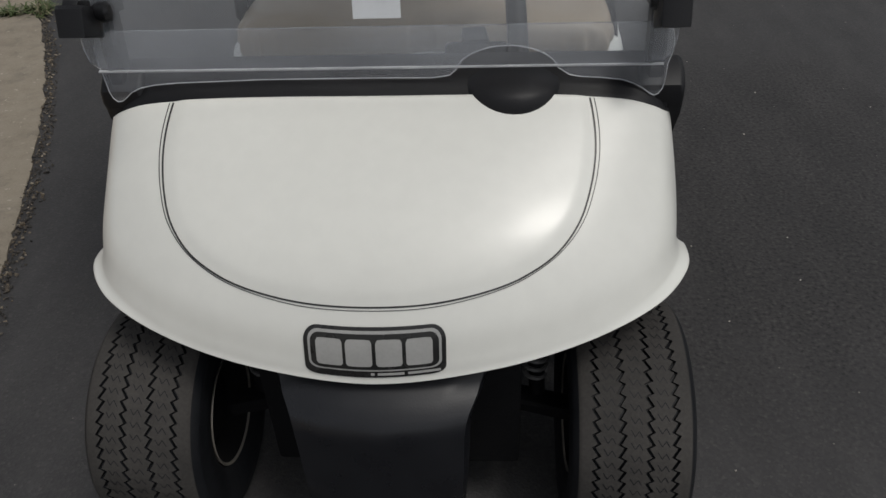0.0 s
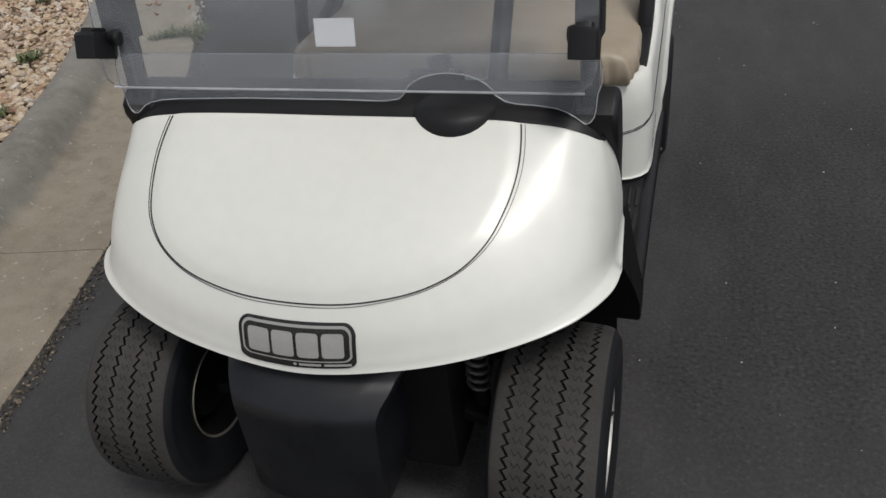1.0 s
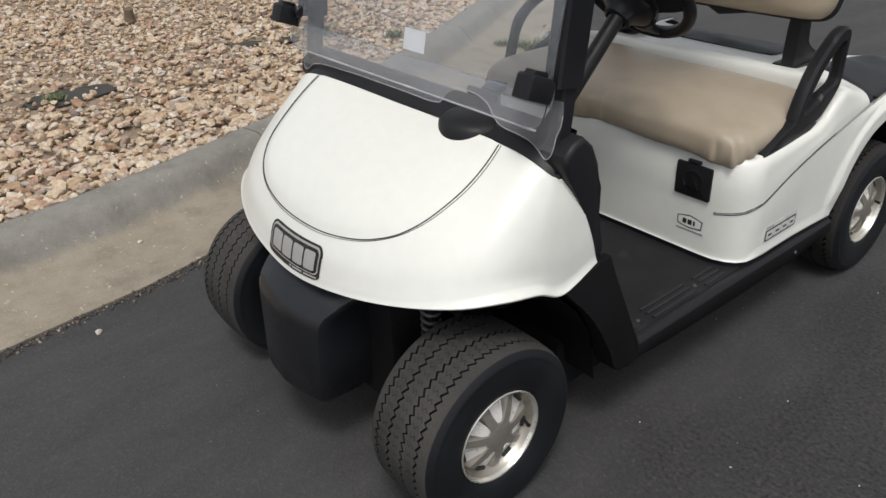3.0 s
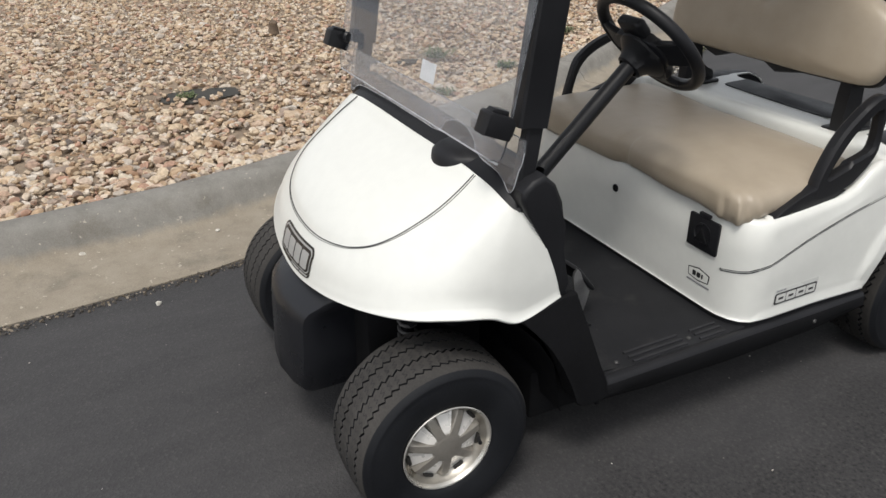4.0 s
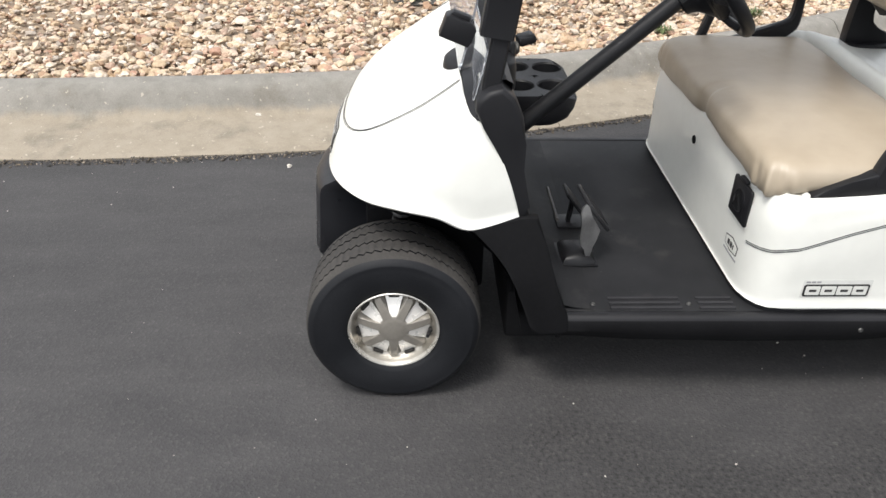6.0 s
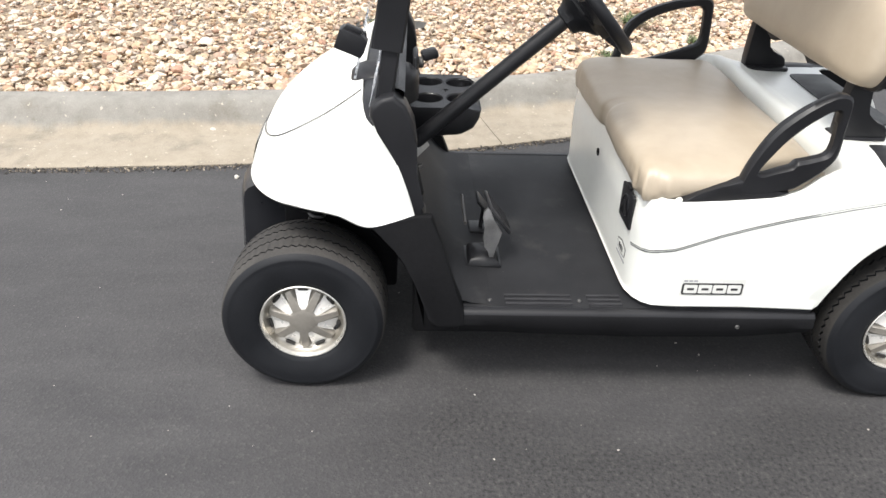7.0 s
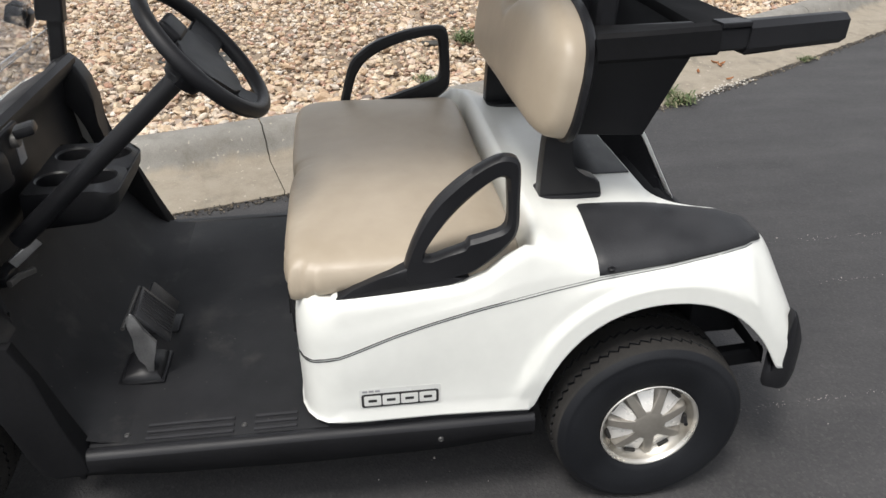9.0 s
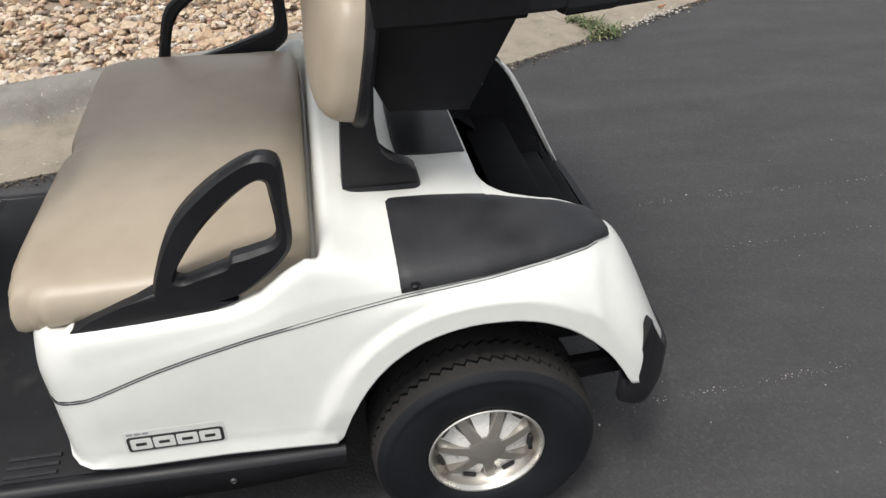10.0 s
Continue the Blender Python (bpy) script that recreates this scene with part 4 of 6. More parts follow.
PANEL = [(0.186, 0.520), (0.246, 0.538), (0.302, 0.555), (0.345, 0.556), (0.372, 0.48), (0.405, 0.37), (0.436, 0.290), (0.440, 0.250), (0.430, 0.238), (0.370, 0.236), (0.350, 0.246), (0.342, 0.262), (0.326, 0.310), (0.302, 0.370), (0.276, 0.420), (0.250, 0.456), (0.218, 0.492)]
for sign in (1, -1):
    lo, hi = sorted((sign * 0.503, sign * 0.531))
    part("sill_end", box((min(sign * 0.42, sign * 0.552), 0.412, 0.216), (max(sign * 0.42, sign * 0.552), 0.425, 0.274), 0.004), DARK, cart)
    bm = prism(PANEL, "x", lo, hi, 0.006)
    for v in bm.verts:
        if abs(v.co.x) > 0.517:
            k = min(max((0.50 - v.co.z) / 0.22, 0.0), 1.0)
            v.co.x += sign * 0.034 * k * k * (3 - 2 * k)
    pan = part("fender_panel", bm, DARK, cart, "black front fender side panel")
    o = new("panel_bolt", bolt_mesh)
    o.parent, o.matrix_basis = pan, pose(sign * 0.531, 0.265, 0.494, 0, sign * 90, 0)
    PILLAR = [(0.188, 0.812), (0.206, 0.776), (0.231, 0.734), (0.250, 0.700), (0.266, 0.660), (0.283, 0.600), (0.296, 0.545), (0.330, 0.545), (0.312, 0.577), (0.304, 0.672), (0.304, 0.738), (0.296, 0.795), (0.275, 0.840), (0.246, 0.866), (0.215, 0.858), (0.190, 0.836)]
    lo, hi = sorted((sign * 0.435, sign * 0.517))
    part("dash_pillar", prism(PILLAR, "x", lo, hi, 0.012, 4), BLACK, cart, "black side pillar of the dashboard")

# firewall, dash top and toe board as one moulding; its front edge follows the cowl
EDGE_Y = [(0.0, 0.162), (0.33, 0.164), (0.416, 0.167), (0.463, 0.175), (0.489, 0.188), (0.497, 0.202)]
EDGE_Z = [(0.0, 0.832), (0.33, 0.829), (0.416, 0.822), (0.463, 0.808), (0.489, 0.793), (0.497, 0.785)]
rows = []
for y, z in [(0.158, 0.826), (0.170, 0.838), (0.200, 0.848), (0.236, 0.866), (0.256, 0.872), (0.272, 0.862), (0.268, 0.838), (0.235, 0.80), (0.228, 0.74), (0.240, 0.62), (0.262, 0.54), (0.30, 0.46), (0.345, 0.392), (0.378, 0.346), (0.405, 0.317), (0.432, 0.299), (0.462, 0.290), (0.50, 0.2864), (0.54, 0.2820)]:
    e = 0.495 if y < 0.21 else (0.470 if z > 0.60 else 0.522)
    xs = [-e, -0.475, -0.45, -0.42, -0.3, -0.15, 0, 0.15, 0.3, 0.42, 0.45, 0.475, e] if e < 0.5 else [-e, -0.485, -0.45, -0.42, -0.3, -0.15, 0, 0.15, 0.3, 0.42, 0.45, 0.485, e]
    follow = 1.0 if y < 0.18 else (0.7 if y < 0.21 else 0.0)
    rows.append([(x * (0.466 / 0.475 if abs(x) == 0.475 and e == 0.470 else 1), y + follow * (table(EDGE_Y, abs(x)) - 0.162), z + follow * (table(EDGE_Z, abs(x)) - 0.830)) for x in xs])
dash = part("dashboard", grid_mesh(rows), BLACK, cart, "black moulded dashboard and toe board")
dash.data.materials.append(FLOOR_BLACK)
for f in dash.data.polygons:
    f.material_index = 0 if f.center.z > 0.60 else 1
part("column_dome", revolve([(-0.07, 0.092), (-0.02, 0.092), (0.0, 0.089), (0.010, 0.079), (0.019, 0.056), (0.024, 0.022), (0.025, 0.0)], 40, "z", (0.222, 0.216, 0.838)), BLACK, dash, "black round steering dome")


def cup_cell(cx, cy, x0, x1, y0, y1):
    """A square of the tray's top with a round well in it."""
    k, r, ring = 32, 0.0415, []
    for i in range(k):
        a = 2 * math.pi * i / k
        u, v = math.cos(a), math.sin(a)
        tx = ((x1 - cx) if u > 0 else (x0 - cx)) / u if abs(u) > 1e-6 else 1e9
        ty = ((y1 - cy) if v > 0 else (y0 - cy)) / v if abs(v) > 1e-6 else 1e9
        t = min(tx, ty)
        back = 0.016 * max(0.0, (cy + t * v - 0.45) / 0.045)
        ex, ey = cx + t * u, cy + t * v
        over = math.hypot(max(abs(ex) - 0.115, 0.0), max(ey - 0.446, 0.0))
        if abs(ex) > 0.115 and ey > 0.446 and over > 0.042:
            ex, ey = math.copysign(0.115 + (abs(ex) - 0.115) * 0.042 / over, ex), 0.446 + (ey - 0.446) * 0.042 / over
        ring.append([(ex, ey, 0.714 - back), (cx + (r + 0.004) * u, cy + (r + 0.004) * v, 0.714), (cx + r * u, cy + r * v, 0.710), (cx + r * 0.93 * u, cy + r * 0.93 * v, 0.655), (cx, cy, 0.652)])
    return grid_mesh(ring, closed_u=True)


round_end = [(0.115 + 0.043 * math.cos(a), 0.446 + 0.043 * math.sin(a)) for a in [math.pi / 2 * k / 8 for k in range(9)]]
skirt = [Vector((x, y, 0)) for x, y in [(-0.158, 0.285), (-0.158, 0.36)] + [(-x, y) for x, y in round_end] + [(-0.06, 0.489), (0.0, 0.489), (0.06, 0.489)] + round_end[::-1] + [(0.158, 0.36), (0.158, 0.285)]]
rows = [[p + Vector((0, 0, 0.714 - 0.016 * max(0.0, (p.y - 0.45) / 0.045))), p * 1.015 + Vector((0, -0.004, 0.700)), p + Vector((0, -0.001, 0.672)), p * 0.97 + Vector((0, 0.0, 0.645)), Vector((p.x * 0.92, max(p.y * 0.92, 0.26), 0.628)), Vector((p.x * 0.86, 0.26, 0.612))] for p in skirt]
tray = part("cup_holder", grid_mesh(rows), BLACK, cart, "black four-hole cup holder tray")
for cell in ((-0.086, 0.340, -0.157, -0.004, 0.285, 0.391), (0.070, 0.337, -0.004, 0.157, 0.285, 0.391), (-0.080, 0.436, -0.157, -0.004, 0.391, 0.488), (0.067, 0.434, -0.004, 0.157, 0.391, 0.488)):
    part("cup_well", cup_cell(*cell), BLACK, tray)
bm = box((0.10, 0.290, 0.775), (0.215, 0.306, 0.875), 0.010)
switch = part("switch_plate", bm, BLACK, dash, "black key switch plate")
part("key_switch", revolve([(0.0, 0.016), (0.012, 0.016), (0.016, 0.012), (0.016, 0.0)], 18, "x"), SPRING, switch).matrix_basis = pose(0.158, 0.305, 0.845, 0, 0, 90)
part("direction_knob", box((-0.024, 0, -0.012), (0.024, 0.045, 0.012), 0.007), BLACK, switch).matrix_basis = pose(0.158, 0.315, 0.862, 14, 0, 10)
part("switch_card", box((0.112, 0.3065, 0.785), (0.150, 0.308, 0.832), 0.002), GREY_PLASTIC, switch, "grey print on the switch plate")
part("brake_lever", bar([(0.275, 0.282, 0.604), (0.262, 0.302, 0.618), (0.239, 0.333, 0.641)], 0.012, 0.024), STEEL, dash, "small dull steel lever")
part("lever_bracket", box((0.25, 0.255, 0.575), (0.33, 0.285, 0.600), 0.006), BLACK, dash)
part("lever_crossbar", bar([(0.335, 0.292, 0.588), (0.30, 0.300, 0.586), (0.262, 0.318, 0.580)], 0.012, 0.014), SPRING, dash, "dark steel crossbar of the lever")

# steering
AXIS = Vector((-0.045, 0.752, 0.655)).normalized()
WHEEL_AXIS = Vector((0.012, 0.752, 0.655)).normalized()
SW = Vector((0.222, 0.750, 1.040))


def steering_frame():
    m = Matrix.Identity(4)
    z = WHEEL_AXIS
    x = (Vector((1, 0, 0)) - z * z.x).normalized()
    y = z.cross(x)
    for i, v in enumerate((x, y, z)):
        m[0][i], m[1][i], m[2][i] = v
    return Matrix.Translation(SW) @ m


SF = steering_frame()
bm = bmesh.new()
rim_line = [Vector((0.158 * math.cos(2 * math.pi * k / 56), 0.158 * math.sin(2 * math.pi * k / 56), 0.0)) for k in range(56)]
rows = []
for k, p in enumerate(rim_line):
    r = p.normalized()
    rows.append([p + 0.0165 * (r * math.cos(2 * math.pi * j / 12) + Vector((0, 0, 1)) * math.sin(2 * math.pi * j / 12)) for j in range(12)])
add_grid(bm, rows, closed_u=True, closed_v=True)
bmesh.ops.transform(bm, matrix=SF, verts=bm.verts)
wheel_rim = part("steering_wheel", bm, BLACK, cart, "black plastic steering wheel")
for a, wide, drop in ((184, 0.078, 0.004), (356, 0.078, 0.004), (90, 0.066, 0.010)):
    c, s = math.cos(radians(a)), math.sin(radians(a))
    bm = bar([(0.02 * c, 0.02 * s, -0.018 - drop), (0.07 * c, 0.07 * s, -0.018 - drop), (0.12 * c, 0.12 * s, -0.012 - drop * 0.6), (0.152 * c, 0.152 * s, -0.004)], wide, 0.018)
    bmesh.ops.transform(bm, matrix=SF, verts=bm.verts)
    part("spoke", bm, BLACK, wheel_rim)
bm = prism(dense([(0.044, -0.052), (0.074, -0.044), (0.092, -0.018), (0.088, 0.022), (0.068, 0.046), (0.050, 0.076), (0.036, 0.100), (0.0, 0.104), (-0.036, 0.100), (-0.050, 0.076), (-0.068, 0.046), (-0.088, 0.022), (-0.092, -0.018), (-0.074, -0.044), (-0.044, -0.052), (0.0, -0.054)], 3), "z", -0.034, -0.006, 0.008, 3)
bmesh.ops.transform(bm, matrix=SF, verts=bm.verts)
part("hub_cover", bm, BLACK, wheel_rim, "broad black hub cover")
rows = [[(r * 0.92 * math.cos(a) * (0.86 if math.sin(a) < 0 else 1.0), r * math.sin(a) * (0.82 if math.sin(a) < 0 else 1.12), z) for a in [2 * math.pi * k / 32 for k in range(32)]]
        for z, r in ((-0.028, 0.070), (-0.032, 0.080), (-0.040, 0.079), (-0.050, 0.066), (-0.060, 0.052), (-0.072, 0.044), (-0.084, 0.040), (-0.088, 0.030))]
bm = grid_mesh(rows, closed_v=True)
bmesh.ops.transform(bm, matrix=SF, verts=bm.verts)
part("hub_cone", bm, BLACK, wheel_rim, "black dished underside of the hub")
bm = box((-0.044, -0.098, -0.028), (0.044, -0.046, 0.002), 0.010, 3)
bmesh.ops.transform(bm, matrix=SF, verts=bm.verts)
part("score_clip", bm, BLACK, wheel_rim, "black scorecard clip")
foot = SW - AXIS * 0.60
column = part("steering_column", tube([SW - AXIS * 0.03, SW - AXIS * 0.075, SW - AXIS * 0.0751, SW - AXIS * 0.3, foot], [0.036, 0.032, 0.0215, 0.0215, 0.0225], 20), BLACK, cart, "black steering column tube")

# pedals
bm = box((0.205, 0.442, 0.285), (0.328, 0.560, 0.2925), 0.003)
add_grid(bm, [[(0.2675 + sx * w, 0.507 + sy * d, z) for sx, sy in ((-1, -1), (0, -1.06), (1, -1), (1.06, 0), (1, 1), (0, 1.06), (-1, 1), (-1.06, 0))] for z, w, d in ((0.290, 0.056, 0.046), (0.298, 0.054, 0.044), (0.310, 0.044, 0.034), (0.318, 0.028, 0.020), (0.319, 0.001, 0.001))], closed_v=True)
base = part("brake_pedal", bm, BLACK, cart, "black floor brake pedal with a grey arm")
PEDAL = pose(0.238, 0.546, 0.424, -52, 0, 4)
bm = box((-0.064, -0.053, -0.006), (0.064, 0.053, 0.006), 0.005)
bmesh.ops.transform(bm, matrix=PEDAL, verts=bm.verts)
padp = part("pedal_pad", bm, PAD_BLACK, base, "ribbed black rubber pedal pad")
for k in range(8):
    bm = box((-0.048 + 0.0125 * k, -0.046, 0.006), (-0.0455 + 0.0125 * k, 0.046, 0.0085), 0.0005)
    bmesh.ops.transform(bm, matrix=PEDAL, verts=bm.verts)
    part("pad_rib", bm, GREY_RUBBER, padp)
part("pedal_arm", prism([(0.500, 0.462), (0.510, 0.472), (0.520, 0.462), (0.532, 0.428), (0.548, 0.404), (0.556, 0.392), (0.548, 0.360), (0.540, 0.340), (0.536, 0.306), (0.524, 0.306), (0.520, 0.330), (0.508, 0.344), (0.502, 0.372), (0.506, 0.405), (0.498, 0.440)], "x", 0.303, 0.311, 0.001), STEEL, base, "bare grey pedal arm")
acc = part("accelerator_pedal", box((0.04, 0.478, 0.285), (0.12, 0.560, 0.2925), 0.003), BLACK, cart, "black accelerator pedal")
bm = box((-0.04, -0.045, -0.005), (0.04, 0.045, 0.005), 0.004)
bmesh.ops.transform(bm, matrix=pose(0.08, 0.526, 0.362, -52, 0, 0), verts=bm.verts)
part("pedal_pad", bm, BLACK, acc)
part("pedal_arm", bar([(0.08, 0.515, 0.290), (0.08, 0.520, 0.33), (0.08, 0.522, 0.358)], 0.02, 0.012), BLACK, acc)
part("pedal_rod", tube([(0.02, 0.455, 0.372), (0.215, 0.455, 0.372)], 0.005, 10), SPRING, acc, "thin dusty pedal rod")


# windshield
def ws_y(z):
    return 0.183 + 0.21 * (z - 0.82)


def ws_panel(outline, ahead, thickness=0.0048):
    """A clear sheet in the windshield's plane over an outline of (x, z)."""
    bm = bmesh.new()
    lay = []
    for o in (0.0, thickness):
        lay.append([bm.verts.new((x, ws_y(z) - ahead + o, z)) for x, z in outline])
    bm.faces.new(lay[0])
    bm.faces.new(lay[1])
    k = len(outline)
    for i in range(k):
        bm.faces.new((lay[0][i], lay[0][(i + 1) % k], lay[1][(i + 1) % k], lay[1][i]))
    return bm


def lower_outline():
    left = [(0.490, 0.940), (0.496, 0.915), (0.496, 0.892), (0.489, 0.872), (0.487, 0.846), (0.484, 0.832), (0.478, 0.823), (0.470, 0.820), (0.462, 0.824), (0.451, 0.832), (0.436, 0.840), (0.415, 0.847), (0.38, 0.851), (0.345, 0.853), (0.325, 0.857), (0.312, 0.865)]
    arc = [(0.22 + 0.088 * math.cos(radians(a)), 0.860 + 0.046 * math.sin(radians(a))) for a in range(10, 171, 10)]
    right = [(0.122, 0.858), (0.09, 0.854), (0.0, 0.855), (-0.2, 0.855), (-0.36, 0.851), (-0.40, 0.848), (-0.428, 0.843), (-0.446, 0.835), (-0.458, 0.825), (-0.466, 0.820), (-0.474, 0.820), (-0.481, 0.826), (-0.486, 0.838), (-0.488, 0.850), (-0.496, 0.892), (-0.496, 0.915), (-0.490, 0.940)]
    return left + arc + right


WS_TOP = 1.72
shield = part("windshield", ws_panel(lower_outline(), 0.0), ACRYLIC, cart, "clear scuffed acrylic windshield", smooth=0)
low = [(0.490, 0.930), (0.484, 0.908), (0.470, 0.897), (0.447, 0.893)]
upper_outline = [(0.492, WS_TOP), (0.492, 0.955)] + low + [(-x, z) for x, z in low[::-1]] + [(-0.492, 0.955), (-0.492, WS_TOP)]
upper = part("upper_pane", ws_panel(upper_outline, 0.048), ACRYLIC, shield, "clear scuffed folding upper pane", smooth=0)
shield.location.x = -0.008
for o in (shield, upper):
    o.visible_shadow = False
part("pane_edge", bar([(x, ws_y(0.893) - 0.0456, 0.8915) for x in (-0.472, 0, 0.472)], 0.0052, 0.0034), EDGE_LIGHT, shield, "pale polished lower edge of the pane")
edge = [Vector((x, ws_y(z) + 0.0024, z)) for x, z in lower_outline()]
part("lower_edge", tube(edge[1:-1], 0.0010, 6), EDGE_LIGHT, shield, "pale polished bottom edge")
for sign in (1, -1):
    tilt = Matrix.Translation((0, 0.148, 0.980)) @ pose(0, 0, 0, -20, 0, 0)
    bm = prism([(-0.036, -0.024), (0.030, -0.026), (0.034, -0.012), (0.034, 0.014), (0.020, 0.024), (-0.030, 0.026), (-0.036, 0.020)], "x", *sorted((sign * 0.450, sign * 0.496)), 0.0035)
    bmesh.ops.transform(bm, matrix=tilt, verts=bm.verts)
    clip = part("retaining_clip", bm, BLACK, shield, "black rubber windshield clip")
    bm = prism([(-0.030, 0.024), (0.016, 0.023), (0.012, 0.034), (-0.024, 0.034)], "x", *sorted((sign * 0.460, sign * 0.486)), 0.002)
    bmesh.ops.transform(bm, matrix=tilt, verts=bm.verts)
    part("clip_tongue", bm, BLACK, clip)
    part("clip_knob", revolve([(-0.014, 0.012), (-0.004, 0.016), (0.008, 0.016), (0.013, 0.011), (0.013, 0.0)], 18, "x", (-0.440 if sign < 0 else 0.457, 0.166, 0.990)), BLACK, clip, "round black clamp knob")
    for z in (1.20,):
        part("pane_bolt", revolve([(-0.012, 0.009), (0.0, 0.0125), (0.012, 0.0125), (0.016, 0.008), (0.016, 0.0)], 14, "x", (sign * 0.474 - 0.002, ws_y(z) - 0.004, z)), BLACK, shield)
part("notice", ws_panel([(-0.039, 0.951), (0.042, 0.951), (0.042, 1.001), (-0.039, 1.001)], -0.0075, 0.0006), PAPER, shield, "blank white paper notice", smooth=0)

for sign in (1, -1):
    post_line = lambda z: Vector((sign * 0.472 - 0.008, 0.217 + 0.145 * (z - 0.81), z))
    post = part("roof_post", bar([post_line(0.80), post_line(0.9), post_line(1.0)], 0.030, 0.042, up=(0, 1, 0)), BLACK, cart, "black windshield and roof post")
    part("post_sleeve", bar([post_line(z) + Vector((0, -0.010, 0)) for z in (0.965, 1.4, 1.85)], 0.044, 0.074, up=(0, 1, 0), bevel=0.12), BLACK, post, "wider black sleeve of the post")
    part("post_foot", prism([(0.190, 0.79), (0.255, 0.79), (0.258, 0.822), (0.246, 0.832), (0.196, 0.838)], "x", *sorted((sign * 0.444 - 0.008, sign * 0.498 - 0.008)), 0.005), BLACK, post, "black post foot")


# roof canopy over the seats
bm = bmesh.new()
rows = []
for k in range(25):
    y = 0.14 + (1.80 - 0.14) * k / 24
    e = 0.535 - 0.05 * abs(k / 12 - 1) ** 6
    rows.append([(e * x, y, 1.845 + 0.035 * (1 - x * x) * (1 - abs(k / 12 - 1) ** 4) - (0.03 if abs(x) == 1 or k in (0, 24) else 0)) for x in (-1, -0.97, -0.8, -0.4, 0, 0.4, 0.8, 0.97, 1)])
roof = part("roof", grid_mesh(rows), WHITE, cart, "white moulded roof canopy on black posts")
thick = roof.modifiers.new("thickness", "SOLIDIFY")
thick.thickness, thick.offset = 0.012, -1.0

# seat
SEAT = [(0.0, 0.892), (0.025, 0.890), (0.05, 0.882), (0.12, 0.879), (0.30, 0.878), (0.40, 0.879), (0.460, 0.886), (0.492, 0.912), (0.503, 0.96), (0.504, 1.10), (0.503, 1.25), (0.499, 1.328), (0.480, 1.366), (0.42, 1.376), (0.25, 1.377), (0.0, 1.377)]
SEAT = SEAT + [(-a, b) for a, b in SEAT[-2:0:-1]]


SEAT_MID = 0.634


def seat_bulge(a, b):
    edge = min((a + 0.49) * 4, (0.49 - a) * 4, 1.0)
    return 0.0022 * math.sin(a * 9.0) * math.sin(b * 14) + 0.010 * max(min((b - 0.95) * 3, 1), 0) * max(edge, 0)


def seat_place(a, b, c):
    """The cushion with gathered folds at its front corners and a slack lower edge."""
    out = Vector((a, b, SEAT_MID + c))
    near = max(0.0, 1 - math.hypot(abs(a) - 0.475, b - 0.905) / 0.12)
    turn = math.atan2(b - 1.0, abs(a) - 0.38)
    fold = near * min(1.0, max(0.0, (0.055 - c) / 0.05))
    way = Vector((math.copysign(0.7, a), -0.7, 0))
    out += way * (0.0080 * fold * (math.sin(turn * 13 + 1.2 * c / 0.05) + 0.5 * math.sin(turn * 29))) + Vector((0, 0, -0.014 * fold))
    lift = min(max((-a - 0.05) / 0.36, 0.0), 1.0)
    out.z += 0.016 * lift * lift * (3 - 2 * lift) * min(max(c / 0.05, 0.0), 1.0)
    if b < 0.93 and c < 0.0:
        out.z += 0.006 * math.sin(a * 9.0 + 0.8) + 0.003 * math.sin(a * 23.0)
    return out


seat = part("seat_cushion", cushion(dense(SEAT, 8), seat_place, 0.068, 0.050, 14, 3.6, seat_bulge), VINYL, cart, "smooth tan vinyl bench seat cushion", smooth=60)

# backrest
BACK = [(0.0, 0.0), (0.15, -0.002), (0.28, 0.0), (0.36, 0.002), (0.402, 0.016), (0.422, 0.055), (0.425, 0.12), (0.420, 0.160), (0.402, 0.200), (0.360, 0.230), (0.30, 0.251), (0.24, 0.262), (0.17, 0.260), (0.105, 0.244), (0.055, 0.222), (0.022, 0.203), (0.008, 0.198)]
BACK = [(a * 1.015 - 0.020, b) for a, b in BACK + [(-a, b) for a, b in BACK[:0:-1]]]
LEAN = math.atan(0.17)


def back_place(a, b, c):
    """a across, b up the backrest, c towards the sitter."""
    return Vector((a, 1.449 + b * math.sin(LEAN) - c * math.cos(LEAN), 0.864 + b * math.cos(LEAN) + c * math.sin(LEAN)))


def back_pad():
    bm = bmesh.new()
    out = dense(BACK, 4)
    cb = 0.13
    rows = []
    for i in range(13):
        s = math.sin(0.5 * math.pi * i / 12)
        h = 0.058 * (max(1 - s ** 5.0, 0)) ** (1 / 2.2)
        f = max(s, 0.012)
        rows.append([back_place(a * f, cb + (b - cb) * f, h) for a, b in out])
    rows.append([back_place(a, b, -0.024) for a, b in out])
    vs = add_grid(bm, rows, closed_v=True)
    bm.faces.new(vs[0])
    bm.faces.new(vs[-1])
    return bm


backrest = part("backrest", back_pad(), VINYL, cart, "tan vinyl backrest with two rounded lobes", smooth=60)
SHELL = [(a * 1.028, 0.13 + (b - 0.13) * 1.06) for a, b in BACK if not (abs(a) < 0.14 and b > 0.2)]
top = [(0.15, 0.272), (0.06, 0.268), (-0.06, 0.268), (-0.15, 0.272)]
k = next(i for i in range(len(SHELL)) if SHELL[i][0] < 0)
SHELL = SHELL[:k] + top + SHELL[k:]
bm = bmesh.new()
out = dense(SHELL, 3)
rows = [[back_place(a * s, 0.13 + (b - 0.13) * s, c) for a, b in out] for s, c in ((0.02, -0.020), (0.97, -0.020), (0.99, -0.024), (0.99, -0.036), (0.97, -0.043), (0.02, -0.045))]
vs = add_grid(bm, rows, closed_v=True)
bm.faces.new(vs[0])
bm.faces.new(vs[-1])
